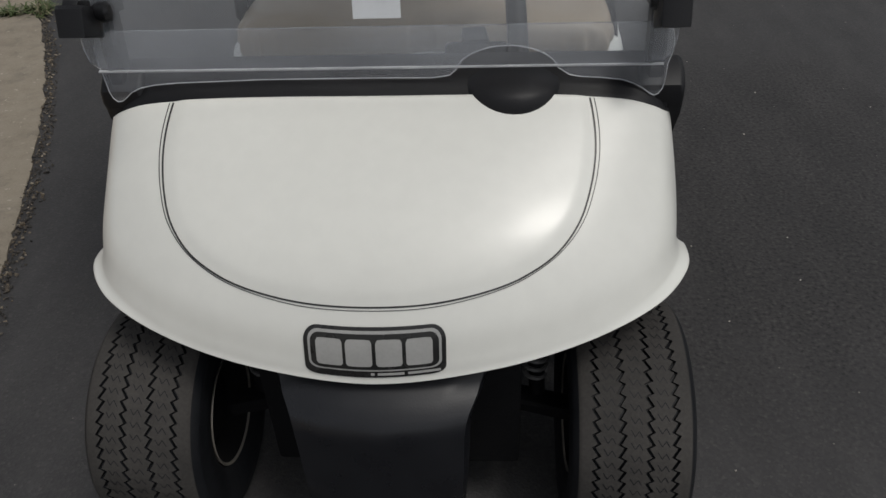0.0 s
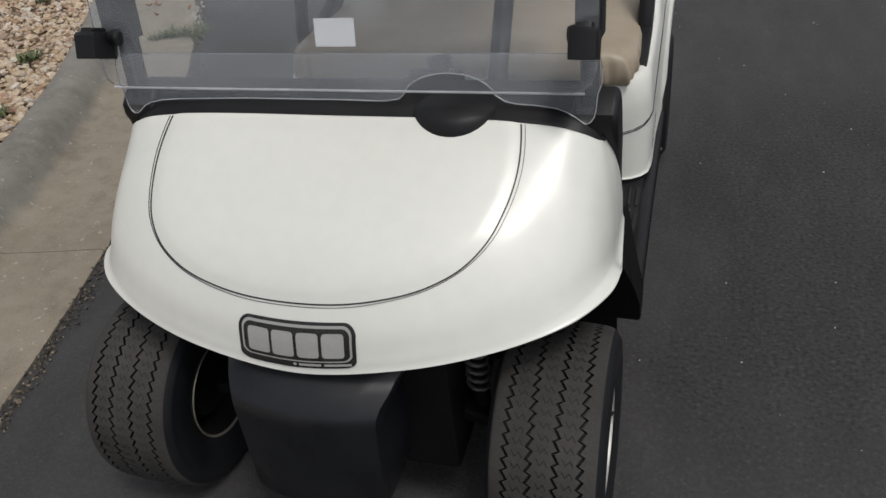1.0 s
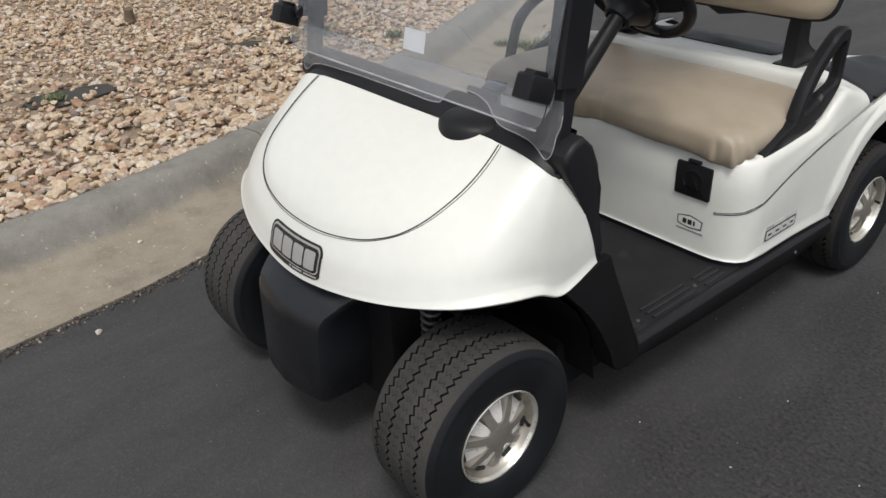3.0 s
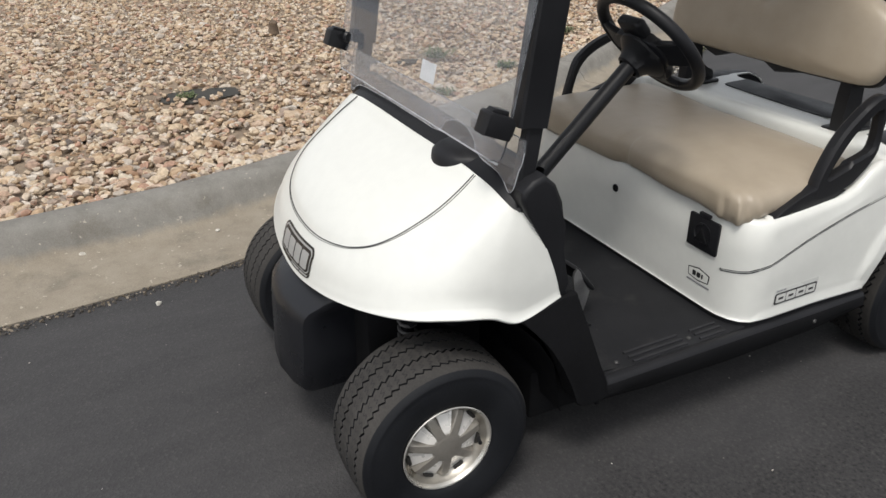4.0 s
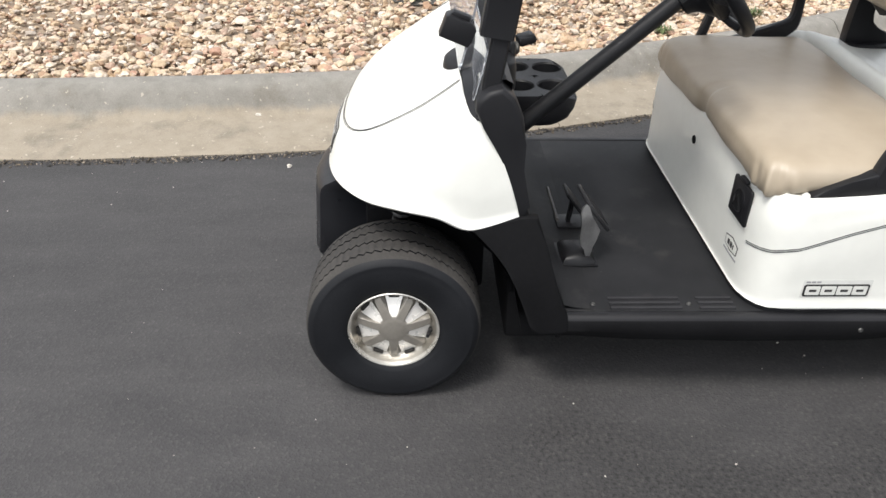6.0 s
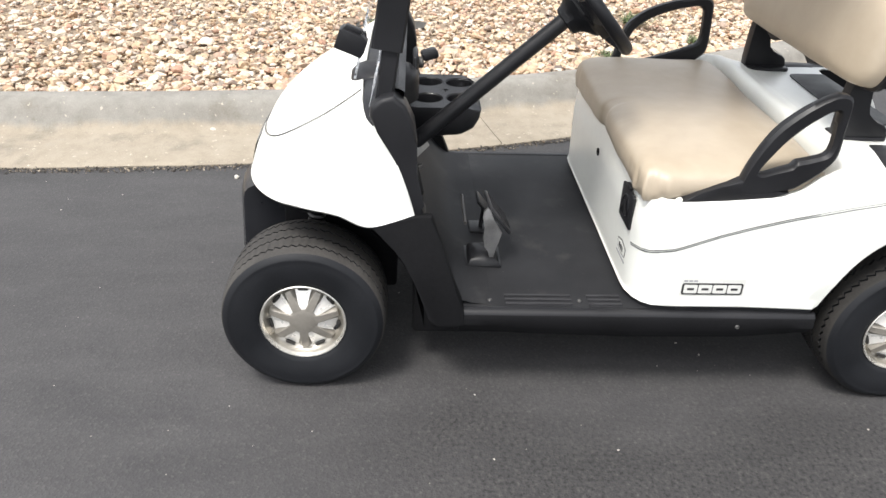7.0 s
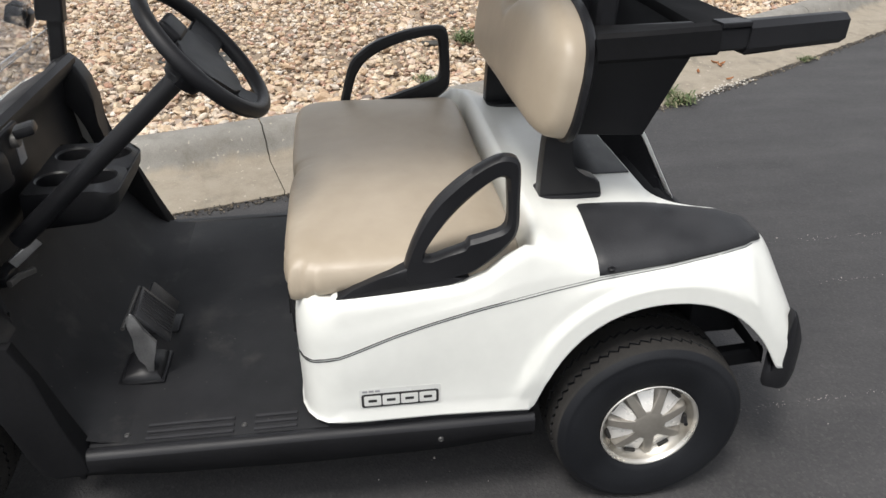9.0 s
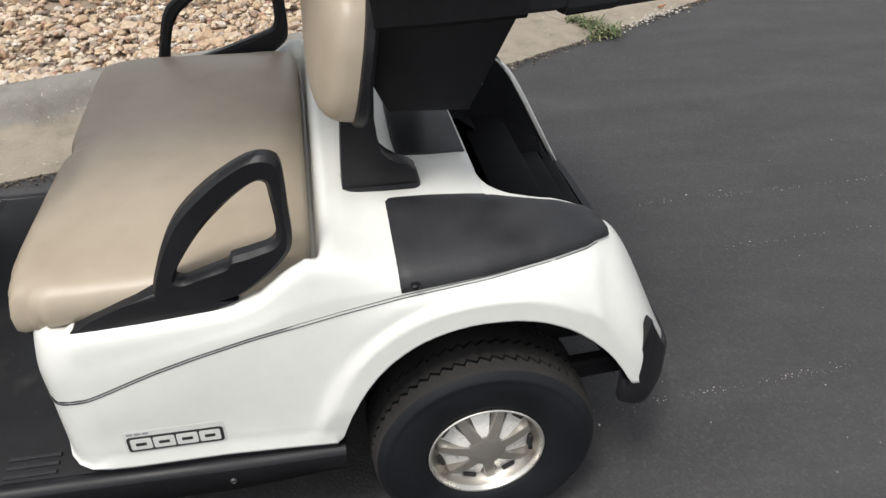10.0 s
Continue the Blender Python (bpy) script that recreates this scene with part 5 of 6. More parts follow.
part("back_shell", bm, BLACK, backrest, "black plastic backrest shell")

# backrest struts
STRUT = [(1.444, 0.702), (1.446, 0.760), (1.450, 0.830), (1.460, 0.920), (1.478, 0.955), (1.520, 0.955), (1.513, 0.920), (1.510, 0.850), (1.511, 0.800), (1.516, 0.780), (1.530, 0.766), (1.550, 0.757), (1.570, 0.751), (1.582, 0.740), (1.587, 0.720), (1.587, 0.702)]
for sign in (1, -1):
    apart = 0.0 if sign > 0 else 0.055
    bm = prism(STRUT, "x", *sorted((sign * (0.286 + apart), sign * (0.327 + apart))), 0.004, 2)
    strut = part("seat_strut", bm, BLACK, cart, "black moulded seat back support")
    part("strut_flange", prism([(sign * (x + apart), y) for x, y in rounded_outline(0.252, 1.444, 0.332, 1.590, 0.016)], "z", 0.702, 0.7165, 0.004), BLACK, strut)

# bag rack behind the backrest
bm = prism([(1.500, 0.975), (1.762, 0.975), (1.690, 0.826), (1.540, 0.835), (1.500, 0.92)], "x", -0.253, 0.253, 0.008, 2)
rack = part("bag_rack", bm, BLACK, cart, "black bag rack with two rear arms")
part("rack_wall", prism([(1.738, 0.972), (1.760, 0.968), (1.800, 1.045), (1.800, 1.075), (1.780, 1.075), (1.779, 1.050)], "x", -0.253, 0.253, 0.004), BLACK, rack)
part("rack_wall", box((-0.253, 1.500, 0.930), (0.253, 1.516, 1.070), 0.004), BLACK, rack)
for sign in (1, -1):
    lo, hi = sorted((sign * 0.254, sign * 0.275))
    part("rack_wall", prism([(1.500, 1.070), (1.800, 1.075), (1.800, 1.045), (1.690, 0.826), (1.540, 0.835), (1.500, 0.92)], "x", lo, hi, 0.006), BLACK, rack)
for sign in (1, -1):
    arm = curve([(sign * 0.425, 1.515, 1.070), (sign * 0.452, 1.59, 1.080), (sign * 0.462, 1.70, 1.088), (sign * 0.452, 1.78, 1.088), (sign * 0.405, 1.92, 1.082), (sign * 0.342, 2.060, 1.072)], 22)
    part("rack_arm", bar(arm[:11], 0.042, 0.056), DARK, rack)
    part("arm_grip", bar(arm[10:14], 0.032, 0.046), BLACK, rack, "recessed grip in the rack arm")
    part("arm_pad", bar(arm[13:], 0.040, 0.062, bevel=0.30), BLACK, rack, "thick black rubber arm end")
    part("grip_strip", bar([p + Vector((0, 0, 0.027)) for p in arm[10:14]], 0.040, 0.010), BLACK, rack)
    part("arm_web", prism([(sign * 0.26, 1.52), (sign * 0.445, 1.53), (sign * 0.465, 1.68), (sign * 0.27, 1.79)], "z", 1.052, 1.074, 0.004), DARK, rack)
    rim_line = [(sign * 0.450, 1.800), (sign * 0.425, 1.880), (sign * 0.390, 1.950), (sign * 0.350, 1.930), (sign * 0.285, 1.900), (sign * 0.20, 1.884), (sign * 0.08, 1.878), (0.0, 1.877), (0.0, 1.775), (sign * 0.26, 1.770)]
    part("rack_rim", prism(rim_line, "z", 1.050, 1.076, 0.004), DARK, rack, "curved black rear rim of the bag rack")
    part("roof_strut", bar([(sign * 0.22, 1.582, 0.97), (sign * 0.225, 1.60, 1.4), (sign * 0.23, 1.62, 1.855)], 0.07, 0.045, up=(0, 1, 0)), BLACK, rack, "black rear roof strut")


# armrests
RAIL_OUT = [(1.125, 0.672), (1.15, 0.742), (1.185, 0.803), (1.234, 0.850), (1.283, 0.882), (1.317, 0.895), (1.345, 0.889), (1.353, 0.866), (1.354, 0.80), (1.353, 0.735), (1.33, 0.698), (1.288, 0.662), (1.25, 0.640), (1.18, 0.628), (1.125, 0.628)]
RAIL_IN = [(1.164, 0.696), (1.194, 0.745), (1.231, 0.790), (1.273, 0.828), (1.305, 0.850), (1.323, 0.851), (1.328, 0.83), (1.329, 0.748), (1.29, 0.728), (1.255, 0.719), (1.248, 0.708), (1.21, 0.695), (1.178, 0.684)]


RAIL_OUT_FAR = [(1.020, 0.655), (1.030, 0.705), (1.057, 0.792), (1.092, 0.828), (1.134, 0.855), (1.19, 0.876), (1.243, 0.889), (1.30, 0.897), (1.342, 0.897), (1.358, 0.880), (1.363, 0.827), (1.365, 0.724), (1.345, 0.69), (1.30, 0.665), (1.20, 0.645), (1.10, 0.640), (1.04, 0.640)]
RAIL_IN_FAR = [(1.052, 0.660), (1.066, 0.732), (1.088, 0.778), (1.118, 0.808), (1.155, 0.829), (1.20, 0.847), (1.247, 0.860), (1.30, 0.869), (1.322, 0.863), (1.331, 0.84), (1.331, 0.748), (1.29, 0.722), (1.22, 0.698), (1.15, 0.676), (1.09, 0.657)]


def rail_grip(sign):
    far = sign < 0
    c = (1.20, 0.77) if far else (1.262, 0.775)
    outer, inner = around(dense(RAIL_OUT_FAR if far else RAIL_OUT, 4), c, 96), around(dense(RAIL_IN_FAR if far else RAIL_IN, 4), c, 96)
    x0, x1, b = 0.488, 0.524, 0.008
    rows = []
    for (ya, za), (yb, zb) in zip(outer, inner):
        d = Vector((yb - ya, zb - za)).normalized() * b
        ring = [(x0 + b, ya, za), (x1 - b, ya, za), (x1, ya + d.x, za + d.y), (x1, yb - d.x, zb - d.y), (x1 - b, yb, zb), (x0 + b, yb, zb), (x0, yb - d.x, zb - d.y), (x0, ya + d.x, za + d.y)]
        rows.append([(sign * x, y - (0.006 if far else 0.0), z + (0.008 if far else 0.0)) for x, y, z in ring])
    return grid_mesh(rows, closed_u=True, closed_v=True)


for sign in (1, -1):
    BASE = [(0.978, 0.604), (1.020, 0.628), (1.075, 0.650), (1.125, 0.668), (1.17, 0.66), (1.20, 0.640), (1.255, 0.636), (1.20, 0.612), (1.08, 0.603)]
    lo, hi = sorted((sign * 0.484, sign * 0.5235))
    arm = part("armrest", prism(BASE, "x", lo, hi, 0.005, 3), BLACK, cart, "black plastic hip rail at the seat end")
    part("grip", rail_grip(sign), BLACK, arm)

# charger socket, keyhole and stickers on the seat box
sock = part("charger_socket", prism(rounded_outline(0.320, 0.472, 0.434, 0.572, 0.006), "y", 0.884, 0.892, 0.002), BLACK, cart, "square black charger socket")
part("socket_ring", revolve([(0.0, 0.033), (0.003, 0.033), (0.004, 0.030), (0.001, 0.028), (0.0005, 0.0)], 28, "x"), BLACK, sock).matrix_basis = pose(0.377, 0.885, 0.522, 0, 0, -90)
part("socket_wedge", prism([(-0.022, -0.018), (0.022, -0.018), (0.0, 0.02)], "y", -0.006, 0.0, 0.001), DARK, sock).matrix_basis = pose(0.377, 0.882, 0.520)
part("seat_latch", box((0.355, 0.882, 0.574), (0.395, 0.893, 0.584), 0.002), BLACK, sock)
part("lock_grommet", revolve([(0.0, 0.013), (0.003, 0.012), (0.001, 0.008), (0.0005, 0.0)], 20, "x"), DARK, cart, "small black lock hole").matrix_basis = pose(-0.015, 0.889, 0.517, 0, 0, -90)


sticker = part("sticker", prism([(0.330, 0.398), (0.345, 0.402), (0.372, 0.408), (0.400, 0.402), (0.415, 0.398), (0.412, 0.372), (0.400, 0.370), (0.372, 0.366), (0.345, 0.370), (0.333, 0.372)], "y", 0.8895, 0.8905), STRIPE, cart, "small sticker of dark outlines and bars")
sticker.location = (0.008, 0.0, 0.006)
part("sticker_field", prism([(0.334, 0.396), (0.346, 0.399), (0.372, 0.404), (0.399, 0.399), (0.411, 0.395), (0.409, 0.375), (0.399, 0.373), (0.372, 0.370), (0.346, 0.373), (0.336, 0.375)], "y", 0.8888, 0.8897), WHITE, sticker)
for x0, x1 in ((0.350, 0.363), (0.367, 0.381), (0.385, 0.391)):
    part("sticker_block", prism(rounded_outline(x0, 0.378, x1, 0.394, 0.003, 3), "y", 0.8882, 0.8892), STRIPE, sticker)
part("sticker_bar", prism([(0.330, 0.356), (0.418, 0.356), (0.418, 0.3615), (0.330, 0.3615)], "y", 0.8895, 0.8905), GREY_PLASTIC, sticker)


def side_badge(sign):
    def put(y0, z0, y1, z1, r, out0, out1, name, mat, parent, lab=""):
        return part(name, prism(rounded_outline(y0, z0, y1, z1, r, 4), "x", *sorted((sign * out0, sign * out1))), mat, parent, lab)
    plate = put(1.020, 0.341, 1.187, 0.377, 0.006, 0.540, 0.5472, "side_badge", STRIPE, body, "dark side badge with pale blocks")
    for y0, y1 in ((1.0255, 1.062), (1.0650, 1.102), (1.1050, 1.142), (1.1450, 1.1815)):
        put(y0, 0.3460, y1, 0.3720, 0.003, 0.547, 0.5480, "badge_block", FILM, plate)
        put(y0 + 0.009, 0.3555, y1 - 0.009, 0.3625, 0.001, 0.548, 0.5485, "badge_slot", STRIPE, plate)
    for y0, y1 in ((1.0225, 1.0335), (1.0360, 1.0470), (1.0495, 1.0600)):
        put(y0, 0.3812, y1, 0.3862, 0.001, 0.5445, 0.5468, "badge_bar", GREY_PLASTIC, plate)
    put(1.016, 0.338, 1.191, 0.3895, 0.003, 0.540, 0.5462, "badge_film", FILM, plate, "thin clear decal film")


for sign in (1, -1):
    side_badge(sign)


# wheels
def tyre_tread(teeth, swing, half, material):
    """The tread with sawtooth grooves round the tyre; its shoulders belong to the sidewall."""
    bm = bmesh.new()
    per = 4
    grooves = [-0.067, -0.0235, 0.0235, 0.067]
    crown = lambda x: 0.2285 - 0.0075 * (abs(x) / 0.095) ** 2.6
    rows = []
    for k in range(teeth * per):
        a = 2 * math.pi * k / (teeth * per)
        saw = (-swing, -swing * 0.35, swing * 0.35, swing)[k % per]
        prof = [(-0.1000, 0.2120, 0), (-0.0955, 0.2180, 0), (-0.089, crown(-0.089), 0)]
        for g, c in enumerate(grooves):
            w = half
            sh = saw * (1 if g % 2 == 0 else -1)
            prof += [(c - w - 0.001 + sh, crown(c), 1), (c - w + sh, crown(c) - 0.008, 1), (c + w + sh, crown(c) - 0.008, 1), (c + w + 0.001 + sh, crown(c), 1)]
            if g < 3:
                prof.append(((c + grooves[g + 1]) / 2, crown((c + grooves[g + 1]) / 2), 0))
        prof += [(0.089, crown(0.089), 0), (0.0955, 0.2180, 0), (0.1000, 0.2120, 0)]
        rows.append([(x, r * math.cos(a), r * math.sin(a)) for x, r, _ in prof])
    add_grid(bm, rows, closed_u=True)
    me = finish(bm, "tread", material, 25)
    me.materials.append(SIDEWALL)
    # shoulders are sidewall rubber; groove floors take its darker colour as painted shade
    for f in me.polygons:
        if abs(f.center.x) > 0.094 or (math.hypot(f.center.y, f.center.z) < crown(f.center.x) - 0.0018 and abs(f.center.x) < 0.08):
            f.material_index = 1
    return me


def tread_sipes(teeth):
    """Short V-shaped cuts in the three ribs between the grooves."""
    bm = bmesh.new()
    crown = lambda x: 0.2289 - 0.0075 * (abs(x) / 0.095) ** 2.6
    for c, shift in ((-0.0453, 0.1), (0.0, 0.55), (0.0453, 0.3)):
        for k in range(teeth):
            pts = [(c - 0.010, 0.0), (c - 0.003, 0.55), (c + 0.004, 0.10), (c + 0.010, 0.60)]
            rows = []
            for x, f in pts:
                a = 2 * math.pi * (k + shift + f) / teeth
                rows.append([(x + e, crown(x) * math.cos(a), crown(x) * math.sin(a)) for e in (-0.0009, 0.0009)])
            add_grid(bm, rows)
    return finish(bm, "tread_sipe", SIDEWALL, 0)


def sidewalls():
    bm = bmesh.new()
    for s in (1, -1):
        add_revolve(bm, [(s * x, r) for x, r in ((0.0955, 0.2184), (0.1002, 0.2130), (0.1045, 0.206), (0.1065, 0.202), (0.1062, 0.2005), (0.1082, 0.190), (0.1085, 0.172), (0.1060, 0.152), (0.1015, 0.136), (0.1010, 0.134), (0.0965, 0.1215), (0.088, 0.1135), (0.080, 0.112), (0.02, 0.109))], 72)
    return finish(bm, "tyre", SIDEWALL, 85)


def rim_mesh():
    """The flat round centre of the rim."""
    return finish(revolve([(0.066, 0.0425), (0.0870, 0.0415), (0.0915, 0.0395), (0.0934, 0.0350), (0.0940, 0.022), (0.0942, 0.0)], 40), "rim", RIM, 30)


def ramp_mesh():
    """A wedge with the sky's reflection painted in as pale silver; it falls back from the centre towards the dish,
    between two spokes.
    """
    bm = bmesh.new()
    add_grid(bm, [[(x, -w, r), (x, w, r)] for x, w, r in ((0.0905, 0.0065, 0.0385), (0.0860, 0.0120, 0.0520), (0.0765, 0.0175, 0.0740), (0.0690, 0.0220, 0.0905), (0.0600, 0.0225, 0.0920))])
    return finish(bm, "rim_ramp", RIM_SKY_LIT, 22)


def spoke_mesh():
    """A tapering spoke with sloping flanks."""
    rows = []
    for r, top, hw, low, foot in ((0.034, 0.0932, 0.0122, 0.080, 0.0122), (0.052, 0.0915, 0.0108, 0.078, 0.0124), (0.074, 0.0865, 0.0100, 0.072, 0.0155), (0.090, 0.0815, 0.0090, 0.066, 0.0178), (0.0965, 0.0775, 0.0080, 0.062, 0.0178), (0.0985, 0.0660, 0.0070, 0.060, 0.0170)):
        rows.append([(low, -foot, r), (top - 0.0012, -hw - 0.0006, r), (top, -hw + 0.0012, r), (top, hw - 0.0012, r), (top - 0.0012, hw + 0.0006, r), (low, foot, r)])
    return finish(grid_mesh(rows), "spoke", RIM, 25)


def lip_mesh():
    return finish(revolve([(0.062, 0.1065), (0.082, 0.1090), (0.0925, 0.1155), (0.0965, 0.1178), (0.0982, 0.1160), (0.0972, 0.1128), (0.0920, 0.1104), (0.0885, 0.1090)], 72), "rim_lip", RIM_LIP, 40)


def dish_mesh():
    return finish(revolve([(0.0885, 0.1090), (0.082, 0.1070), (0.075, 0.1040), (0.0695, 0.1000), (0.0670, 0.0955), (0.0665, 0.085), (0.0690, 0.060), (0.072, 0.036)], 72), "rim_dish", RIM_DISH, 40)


def slot_mesh():
    """A dark cooling slot at the foot of a ramp."""
    return finish(box((0.055, -0.0140, 0.0895), (0.0760, 0.0140, 0.0985), 0.003), "rim_slot", RIM_DARK, 28)


SLOTS = slot_mesh()
hub_bm = bmesh.new()
add_revolve(hub_bm, [(-0.06, 0.0), (-0.06, 0.07), (-0.03, 0.095), (0.030, 0.098), (0.034, 0.090), (0.034, 0.0)], 40)
hub_me = finish(hub_bm, "wheel", DARK, 35)
inner_me = finish(revolve([(-0.088, 0.1130), (-0.0960, 0.1172), (-0.0980, 0.1158), (-0.0945, 0.1110)], 64), "inner_lip", RIM, 35)
barrel_me = finish(revolve([(-0.0945, 0.1110), (-0.06, 0.104), (-0.03, 0.100)], 64), "wheel_barrel", DARK, 35)
FRONT_TREAD, REAR_TREAD = tyre_tread(66, 0.0050, 0.0021, TREAD), tyre_tread(58, 0.0060, 0.0026, TREAD_DARK)
FRONT_SIPES, REAR_SIPES = tread_sipes(66), tread_sipes(58)
TYRE, RIM_ME, LIP_ME, DISH_ME = sidewalls(), rim_mesh(), lip_mesh(), dish_mesh()
SPOKE_ME, RAMP_ME = spoke_mesh(), ramp_mesh()
stem_me = finish(tube([(0.07, 0, 0.098), (0.085, 0, 0.092), (0.098, 0, 0.088)], [0.004, 0.004, 0.005], 10), "valve_stem", BLACK)
for x, y, spin, TREAD_ME, SIPES in ((0.432, 0.0, -1, FRONT_TREAD, FRONT_SIPES), (0.468, 1.676, 8, REAR_TREAD, REAR_SIPES)):
    for sign in (1, -1):
        wheel = new("wheel", hub_me)
        wheel.parent = cart
        wheel.matrix_basis = pose(sign * x - (0.010 if sign < 0 else 0), y, 0.2235, 0, 0, 0 if sign > 0 else 180) @ pose(0, 0, 0, spin + 31 * (sign < 0), 0, 0)
        tagged(wheel, "wheel with dusty tyre and silver seven-spoke rim")
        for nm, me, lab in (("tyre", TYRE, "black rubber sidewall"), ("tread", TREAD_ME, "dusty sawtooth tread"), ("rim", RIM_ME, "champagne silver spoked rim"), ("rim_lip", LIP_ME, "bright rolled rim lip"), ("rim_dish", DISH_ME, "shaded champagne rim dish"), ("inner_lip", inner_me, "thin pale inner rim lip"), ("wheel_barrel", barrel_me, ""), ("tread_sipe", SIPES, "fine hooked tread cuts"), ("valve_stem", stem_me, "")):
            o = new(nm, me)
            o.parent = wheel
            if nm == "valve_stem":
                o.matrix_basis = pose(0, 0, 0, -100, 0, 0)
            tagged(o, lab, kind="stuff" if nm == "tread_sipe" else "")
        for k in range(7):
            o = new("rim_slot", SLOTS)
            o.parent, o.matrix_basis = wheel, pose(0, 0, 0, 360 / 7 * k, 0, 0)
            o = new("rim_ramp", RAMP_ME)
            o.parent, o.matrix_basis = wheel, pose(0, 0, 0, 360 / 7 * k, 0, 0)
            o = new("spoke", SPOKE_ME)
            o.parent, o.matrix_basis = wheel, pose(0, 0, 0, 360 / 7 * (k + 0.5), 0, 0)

# front bumper nose
rows = []
for z, xw, yf in ((0.508, 0.188, -0.06), (0.503, 0.191, -0.112), (0.486, 0.185, -0.148), (0.462, 0.172, -0.184), (0.446, 0.160, -0.206), (0.430, 0.154, -0.218), (0.408, 0.151, -0.223), (0.30, 0.147, -0.229), (0.212, 0.141, -0.235), (0.198, 0.137, -0.226), (0.194, 0.128, -0.16)):
    rows.append([(xw * 0.98, 0.12, z), (xw, yf + 0.06, z), (xw * 0.985, yf + 0.022, z), (xw * 0.94, yf + 0.006, z), (xw * 0.6, yf - 0.010, z), (0, yf - 0.020, z), (-xw * 0.6, yf - 0.010, z), (-xw * 0.94, yf + 0.006, z), (-xw * 0.985, yf + 0.022, z), (-xw, yf + 0.06, z), (-xw * 0.98, 0.12, z)])
part("front_bumper", grid_mesh(rows), NOSE, cart, "black plastic front bumper nose", smooth=45)

# underbody: frame, wheel wells, axle and suspension
# unseen low box, made deeper to keep light off the ground beneath
under = part("underbody", box((-0.42, 0.30, 0.115), (0.42, 1.40, 0.268), 0.01), DARK, cart, "dark dusty chassis, deepened unseen to shade the ground, and wheel well liners")
for name, lo, hi in (("front_frame", (-0.24, -0.08, 0.16), (0.24, 0.25, 0.50)), ("motor_bay", (-0.30, 1.36, 0.14), (0.30, 1.70, 0.56)), ("rear_frame", (-0.30, 1.64, 0.30), (0.30, 2.01, 0.42)), ("rear_crossmember", (-0.43, 1.80, 0.375), (0.43, 1.92, 0.50))):
    part(name, box(lo, hi, 0.01), DARK, under)
for sign in (1, -1):
    rows = [[(sign * x, y, z) for x in (0.20, 0.36, 0.455 if y < 0 else 0.515)] for y, z in ((-0.055, 0.538), (-0.03, 0.548), (0.02, 0.556), (0.10, 0.550), (0.185, 0.508), (0.25, 0.44), (0.30, 0.36), (0.332, 0.20))]
    part("front_wheel_liner", grid_mesh(rows), DARK, under)
    rows = [[(sign * x, y, z) for x in (0.29, 0.42, 0.535)] for y, z in ((1.385, 0.30), (1.40, 0.38), (1.46, 0.48), (1.56, 0.548), (1.66, 0.562), (1.78, 0.54), (1.87, 0.47), (1.92, 0.405), (1.938, 0.355))]
    part("rear_wheel_liner", grid_mesh(rows), DARK, under)
    part("control_arm", bar([(sign * 0.15, 0.02, 0.27), (sign * 0.34, 0.0, 0.235)], 0.05, 0.03), DARK, under)
    part("bumper_bracket", bar([(sign * 0.468, 1.85, 0.330), (sign * 0.468, 1.97, 0.338)], 0.035, 0.045), DARK, under)
    shock = part("shock_absorber", tube([(sign * 0.265, 0.02, 0.50), (sign * 0.275, 0.015, 0.27)], 0.016, 14), DARK, under, "dusty coil-over shock")
    coil = [Vector((sign * 0.268 + 0.022 * math.cos(0.55 * k), 0.018 + 0.022 * math.sin(0.55 * k), 0.49 - 0.0019 * k)) for k in range(92)]
    part("coil_spring", tube(coil, 0.0045, 6), COIL, shock, "coil spring")
part("rear_axle", tube([(-0.40, 1.676, 0.2235), (0.40, 1.676, 0.2235)], 0.04, 16), DARK, under)



# ---- loose stones and weeds ----
def icosphere():
    bm = bmesh.new()
    bmesh.ops.create_icosphere(bm, subdivisions=2, radius=1.0)
    v = np.array([q.co[:] for q in bm.verts], dtype=np.float32)
    f = np.array([[q.index for q in face.verts] for face in bm.faces], dtype=np.int32)
    bm.free()
    bm = bmesh.new()
    bmesh.ops.create_icosphere(bm, subdivisions=1, radius=1.0)
    v2 = np.array([q.co[:] for q in bm.verts], dtype=np.float32)
    f2 = np.array([[q.index for q in face.verts] for face in bm.faces], dtype=np.int32)
    bm.free()
    return (v, f), (v2, f2)


FINE_BALL, ROUGH_BALL = icosphere()


